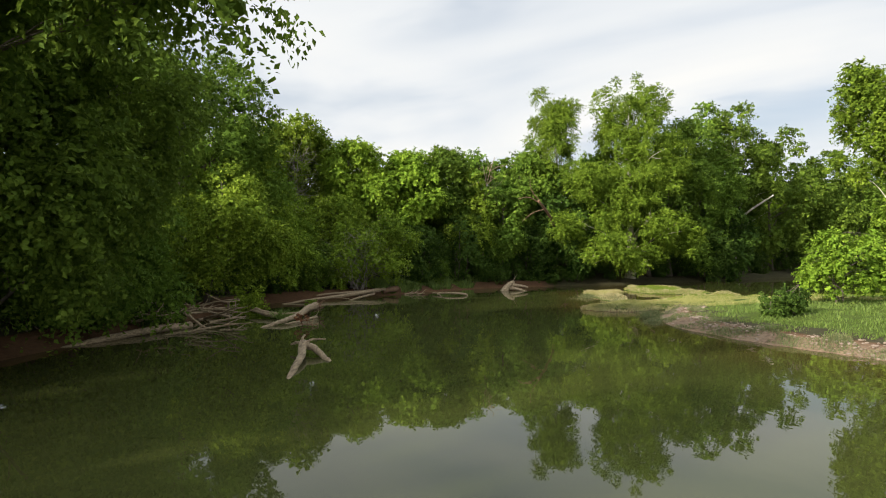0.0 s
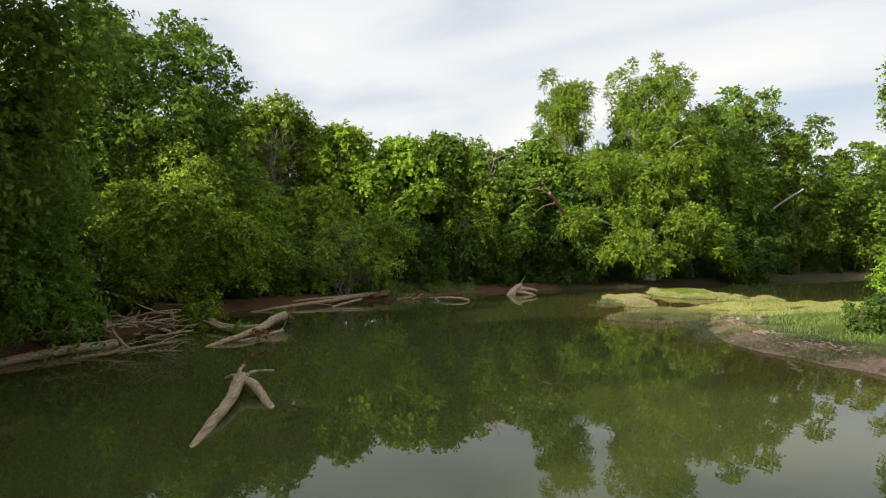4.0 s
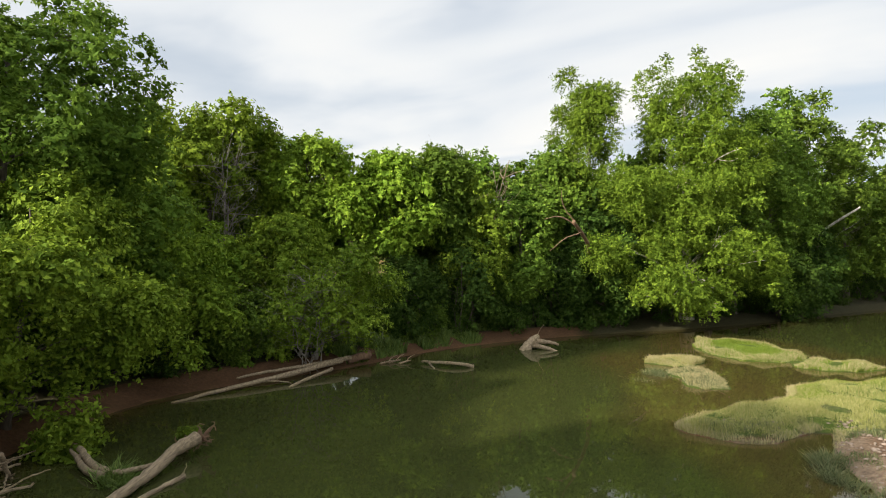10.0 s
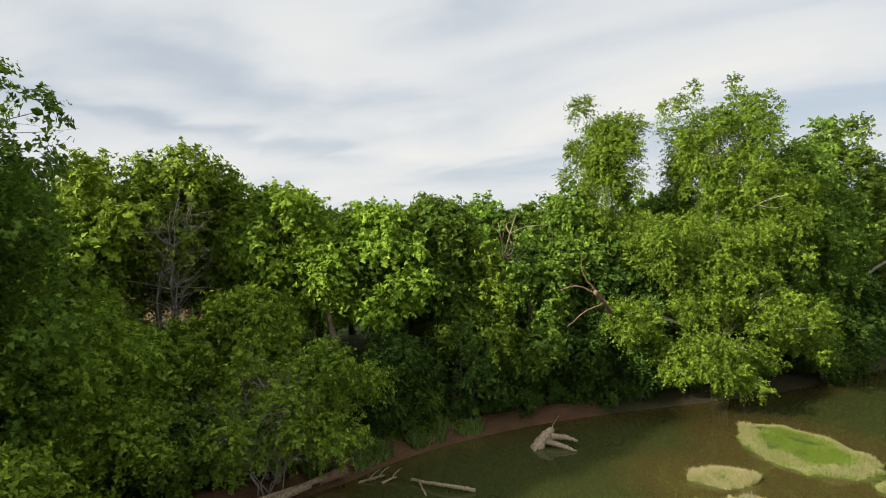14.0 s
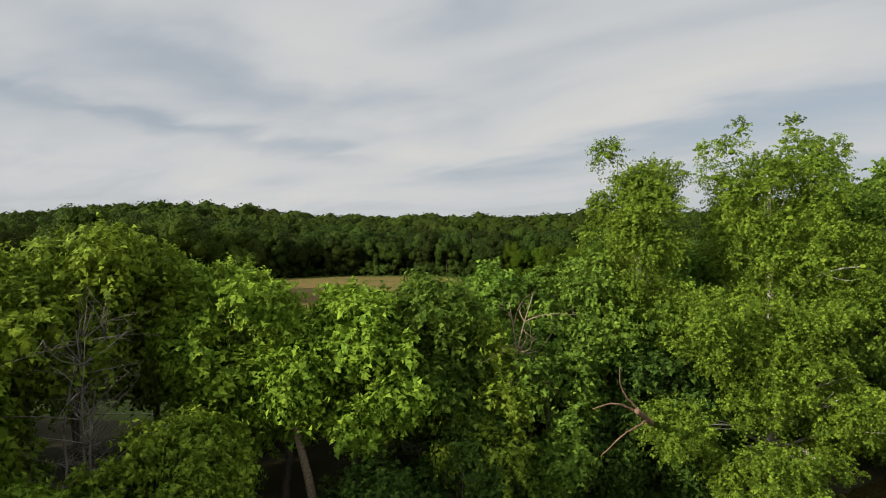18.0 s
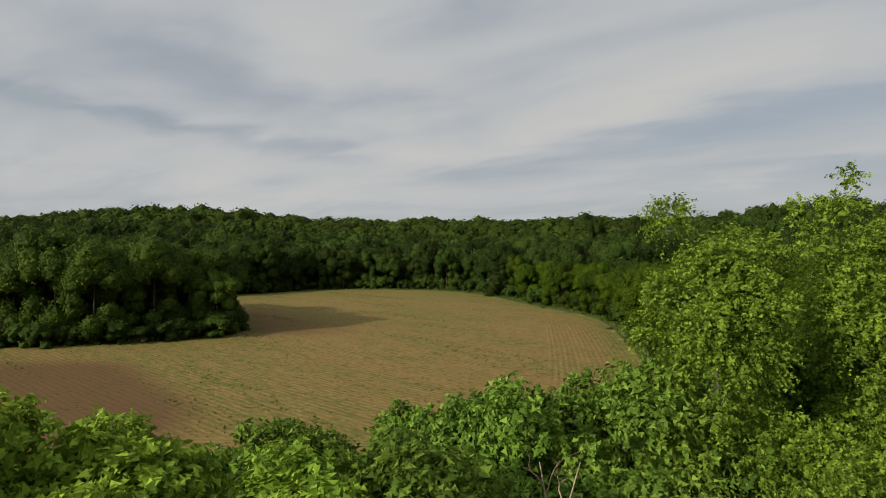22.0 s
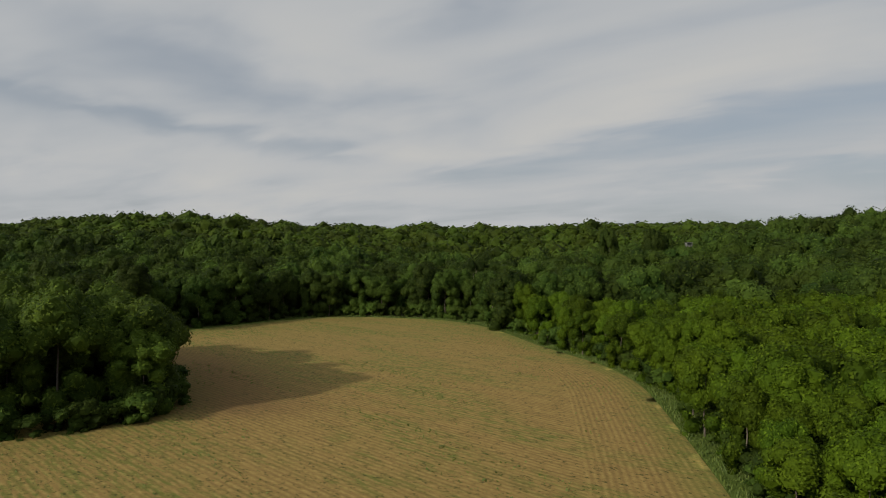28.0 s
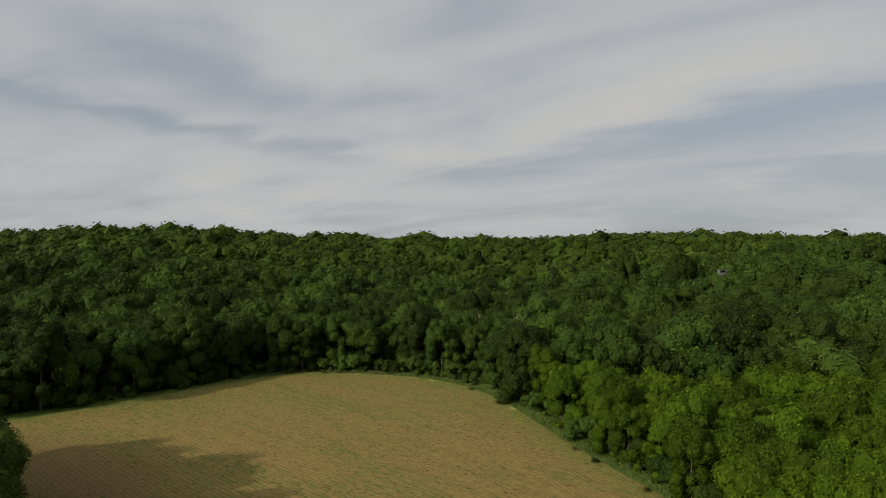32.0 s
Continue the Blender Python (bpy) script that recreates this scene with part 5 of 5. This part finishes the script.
main_log = driftwood("long tan driftwood trunk with torn root end", 602, [
    (((-8.85, 30.9, -0.12), (-8.5, 31.7, 0.06), (-8.05, 32.7, 0.16), (-7.9, 33.9, 0.2), (-7.8, 35.2, 0.25), (-7.75, 36.4, 0.38), (-7.45, 37.2, 0.5)), 0.07, 0.21),
    (((-12.3, 37.7, 0.42), (-11.6, 37.3, 0.36), (-10.8, 36.7, 0.34), (-9.9, 35.7, 0.24), (-8.9, 34.9, 0.18)), 0.06, 0.13),
    (((-11.0, 36.6, 0.3), (-10.5, 36.1, 0.24), (-9.9, 35.4, 0.18), (-9.1, 34.8, 0.16)), 0.05, 0.12),
    (((-9.4, 35.0, 0.16), (-8.7, 35.0, 0.2), (-8.0, 35.5, 0.26)), 0.12, 0.06),
    (((-8.3, 32.3, -0.06), (-7.7, 32.9, 0.02), (-7.35, 34.1, 0.04), (-7.0, 35.2, 0.06)), 0.05, 0.07),
    (((-7.1, 34.6, 0.02), (-6.9, 34.9, 0.25), (-6.85, 35.0, 0.5)), 0.025, 0.01)])
root_fan(main_log, (-7.35, 37.3, 0.42), 603, 26, 0.5, 0.045, (0.5, 0.4, -0.3))
root_fan(main_log, (-7.9, 37.3, 0.2), 613, 16, 0.5, 0.05, (-0.6, 0.2, -0.1))
rng = np.random.default_rng(614)
v, f = blades(rng, rng.normal(-8.55, 0.28, 900), rng.normal(34.85, 0.25, 900), 0.3, 0.03, 0.9)
v[:, 2] = np.maximum(v[:, 2] - v[:, 2].min() - 0.05, 0)
tagged(mesh_object("weed_tuft", v, f, GRASS_GREEN), "green weed tuft caught under the driftwood bough", "weeds", kind="stuff")
tuft_c = np.array([(-7.75, 37.3, 0.62), (-7.95, 37.35, 0.6), (-7.6, 37.45, 0.66)])
v, f = leaves(rng, tuft_c, np.array([0.2, 0.22, 0.16]), 420, 0.09)
tagged(mesh_object("leafy_plant", v, [f], LEAF_SYC), "small bright green plant on the log's root end", "plant", kind="stuff")
driftwood("long pale log along the muddy bank", 604, [
    (((-11.0, 43.4, 0.0), (-9.2, 45.4, 0.18), (-7.2, 47.8, 0.3), (-5.2, 50.4, 0.5)), 0.05, 0.17),
    (((-8.0, 46.6, 0.2), (-7.2, 46.9, 0.1), (-6.7, 46.6, -0.02)), 0.04, 0.02)])
driftwood("pale log along the muddy bank", 605, [
    (((-9.4, 46.6, 0.35), (-8.0, 48.0, 0.42), (-6.4, 49.4, 0.45), (-4.8, 51.0, 0.5)), 0.05, 0.13),
    (((-6.9, 46.2, 0.0), (-6.2, 47.6, 0.15), (-5.4, 49.0, 0.3)), 0.07, 0.09)])
end_log = driftwood("dark log end jutting from the bank", 606, [(((-5.0, 51.2, 0.3), (-4.4, 51.6, 0.45), (-3.9, 52.0, 0.5)), 0.2, 0.24)], mat=DEADBARK)
driftwood("bare pale stick lying at the waterline", 607, [
    (((-1.0, 52.0, 0.12), (0.2, 51.2, 0.2), (1.2, 50.9, 0.18), (1.8, 50.9, 0.05)), 0.06, 0.10),
    (((-0.6, 51.7, 0.1), (-0.4, 50.9, 0.05), (-0.1, 50.0, -0.08)), 0.05, 0.03)], "driftwood_branch")
stump = driftwood("grey weathered stump with roots in shallow water", 608, [
    (((5.3, 56.7, -0.15), (5.55, 56.9, 0.25), (5.9, 57.15, 0.55), (6.2, 57.4, 0.72)), 0.36, 0.17),
    (((5.9, 57.1, 0.45), (6.5, 57.1, 0.46), (7.0, 57.0, 0.4), (7.45, 56.9, 0.3)), 0.19, 0.07),
    (((5.8, 57.0, 0.25), (6.4, 56.7, 0.16), (7.0, 56.4, 0.04), (7.3, 56.2, -0.08)), 0.17, 0.06),
    (((5.4, 56.8, 0.1), (5.2, 56.4, 0.05), (5.1, 56.0, -0.1)), 0.14, 0.05),
    (((6.5, 57.1, 0.45), (6.9, 57.4, 0.42), (7.2, 57.6, 0.3)), 0.08, 0.03),
    (((6.1, 57.3, 0.5), (6.3, 57.4, 1.0), (6.6, 57.4, 1.5)), 0.03, 0.012)], "driftwood_stump")
root_fan(stump, (5.9, 57.0, 0.35), 609, 10, 0.5, 0.05, (0.2, -0.5, 0.2), DEADWOOD)
driftwood("long half-sunken log beside the brush pile", 610, [(((-14.6, 25.2, -0.1), (-13.8, 27.0, 0.08), (-12.9, 29.2, 0.16), (-12.2, 31.2, 0.1)), 0.13, 0.17)])
rng = np.random.default_rng(611)
for i in range(15):
    c = np.array((-12.6 + rng.normal(0, 0.9), 32.2 + rng.normal(0, 1.5), 0.25 + rng.random() * 0.5))
    d = np.array((rng.normal(0.5, 0.7), rng.normal(-0.2, 0.8), rng.normal(0.05, 0.28)))
    side = np.array((rng.normal(0, 0.4), rng.normal(0, 0.4), rng.uniform(0.1, 0.6)))
    lines = [((c - d * 1.1, c, c + d * 0.9 + (0, 0, 0.1), c + d * 1.6), 0.07, 0.025)]
    for q in range(3):
        a = c + d * rng.uniform(0, 1.2)
        tw = np.array((rng.normal(0.3, 0.4), rng.normal(0, 0.4), rng.uniform(-0.1, 0.5)))
        lines.append(((a, a + tw * 0.6, a + tw * 1.2), 0.035, 0.012))
    driftwood("bare grey branch in a tangled brush pile", 620 + i, lines, "driftwood_branch")
for i, (x, y, a) in enumerate(((-11.4, 33.6, 0.6), (-12.6, 34.9, 0.9), (-10.8, 30.6, 0.2), (-9.7, 29.6, -0.6), (-11.5, 28.9, 0.4), (-2.6, 52.3, 0.5), (-2.0, 52.0, 0.7), (-3.0, 52.0, 0.4))):
    d = np.array((math.cos(a), math.sin(a), 0.12)) * (1.1 if i < 5 else 0.45)
    c = np.array((x, y, 0.08))
    driftwood("short broken branch poking from the water", 640 + i,
              [((c - d * 0.7, c, c + d), 0.07, 0.03), ((c + d * 0.3, c + d * 0.7 + (0.1, 0.2, 0.2), c + d + (0.2, 0.35, 0.25)), 0.03, 0.012)], "driftwood_branch")
rng = np.random.default_rng(655)
lines = []
for i in range(7):
    c = np.array((-6.8 + rng.normal(0, 0.2), 32.0 + rng.normal(0, 0.2), 0.03))
    d = rng.normal(0, 0.25, 3) * (1, 1, 0.6)
    lines.append(((c - d, c + (0, 0, 0.06), c + d + (0, 0, 0.1)), 0.03, 0.015))
debris = driftwood("small reddish clump of leaves and twigs in the water", 656, lines, "driftwood_clump", DEADBARK)
v, f = leaves(rng, np.array([(0.0, 0.0, 0.08), (0.25, 0.05, 0.05), (-0.2, 0.1, 0.04)]), np.array([0.16, 0.14, 0.12]), 120, 0.12)
mesh_object("dead_leaves", v, [f], leaf_mat("leaves_dead", (0.16, 0.06, 0.03), (0.28, 0.11, 0.06), (0.32, 0.15, 0.08), 0.3), False, debris)

# standing dead wood
snag = driftwood("bleached broken snag standing among the bank trees", 660, [
    (((-4.9, 59.9, 1.2), (-5.6, 59.7, 4.5), (-6.4, 59.5, 8.0), (-7.25, 59.3, 11.3)), 0.26, 0.10),
    (((-6.6, 59.5, 8.6), (-6.0, 59.3, 9.8), (-5.9, 59.2, 11.0)), 0.08, 0.03),
    (((-6.9, 59.4, 9.8), (-7.8, 59.1, 10.8), (-8.2, 59.0, 12.0)), 0.06, 0.02),
    (((-6.2, 59.5, 7.0), (-7.0, 59.1, 7.9), (-7.6, 58.8, 9.2)), 0.06, 0.02)], "dead_tree")
broken = driftwood("broken brown trunk leaning out of the bank trees", 661, [
    (((11.9, 68.2, 5.6), (11.0, 63.6, 6.0), (10.0, 60.0, 6.8), (8.5, 57.2, 8.1)), 0.2, 0.11),
    (((8.9, 57.8, 7.8), (7.6, 57.2, 8.4), (6.6, 57.0, 8.2)), 0.06, 0.02),
    (((8.6, 57.3, 8.1), (7.8, 56.9, 9.0), (7.6, 56.6, 10.0)), 0.05, 0.015),
    (((9.2, 58.2, 7.4), (8.0, 57.5, 7.0), (7.0, 57.2, 6.2)), 0.05, 0.015)], "dead_tree", DEADBARK)
driftwood("pale bare limb jutting from the riverside trees", 662, [(((36.4, 79.5, 6.6), (38.4, 78.6, 8.6), (40.9, 77.8, 10.4)), 0.17, 0.09)], "dead_tree", BARK_SYC)
dead_tree(4.2, 62.6, 12.6, "bare pale twiggy dead crown above the bank trees", 664, 2, 2.0, 0.12)
for i, (x, y) in enumerate(((10.5, 281), (14.0, 279.5), (18.0, 281.5), (22, 282))):
    dead_tree(x, y, level(x, y) + 13 + i % 2 * 2, "pale bare tree at the edge of the wood", 670 + i, 3, 3.0, 0.24, DEADWOOD, 12)

# hunting stand on the wooded slope
sx, sy, sz = 115.5, 352.0, 27.6
stand = thing("hunting_stand", "weathered grey wooden hunting stand on tall legs", "hut", (sx, sy, level(sx, sy)))
BOARD = bark_mat("weathered_boards", (0.06, 0.06, 0.057), (0.15, 0.147, 0.138), 6.0)


def box(name, lo, hi, mat, parent):
    a, b = np.array(lo, float), np.array(hi, float)
    v = np.array([(x, y, z) for x in (a[0], b[0]) for y in (a[1], b[1]) for z in (a[2], b[2])])
    return mesh_object(name, v, [np.array([(0, 1, 3, 2), (4, 6, 7, 5), (0, 4, 5, 1), (2, 3, 7, 6), (0, 2, 6, 4), (1, 5, 7, 3)])], mat, False, parent)


rel = sz - level(sx, sy)
for dx in (-1.1, 1.1):
    for dy in (-1.1, 1.1):
        box("leg", (dx - 0.09, dy - 0.09, -0.3), (dx + 0.09, dy + 0.09, rel), BOARD, stand)
box("platform", (-1.4, -1.4, rel), (1.4, 1.4, rel + 0.12), BOARD, stand)
for name, lo, hi in (("wall", (-1.25, -1.25, rel + 0.12), (1.25, -1.17, rel + 1.0)), ("wall", (-1.25, 1.17, rel + 0.12), (1.25, 1.25, rel + 2.0)),
                     ("wall", (-1.25, -1.17, rel + 0.12), (-1.17, 1.17, rel + 2.0)), ("wall", (1.17, -1.17, rel + 0.12), (1.25, 1.17, rel + 2.0)),
                     ("post", (-1.25, -1.25, rel + 1.0), (-1.13, -1.18, rel + 2.0)), ("post", (1.13, -1.25, rel + 1.0), (1.25, -1.18, rel + 2.0)),
                     ("roof", (-1.5, -1.5, rel + 2.0), (1.5, 1.5, rel + 2.12))):
    box(name, lo, hi, BOARD, stand)

# stones on the gravel edge
rng = np.random.default_rng(690)
bv, bf = ICO[1]
x, y, rng = sown(691, 10, 20, 16, 40, 30000, lambda x, y: on_land(x, y, 0.05) & (distance(RIVER, x, y) < 2.2))
k = min(len(x), 1500)
z = height(x[:k], y[:k])
vs, fs = [], []
for i in range(k):
    s = 0.025 + 0.08 * rng.random() ** 2.5
    vs.append(bv * (s, s * rng.uniform(0.6, 1), s * 0.5) + (x[i], y[i], z[i] + 0.01))
    fs.append(bf + i * len(bv))
STONE = bark_mat("gravel_stone", (0.14, 0.10, 0.075), (0.34, 0.27, 0.21), 2.0)
tagged(mesh_object("gravel", np.concatenate(vs), [np.concatenate(fs)], STONE, True), "small pinkish stones along the bar's edge", "gravel", kind="stuff")
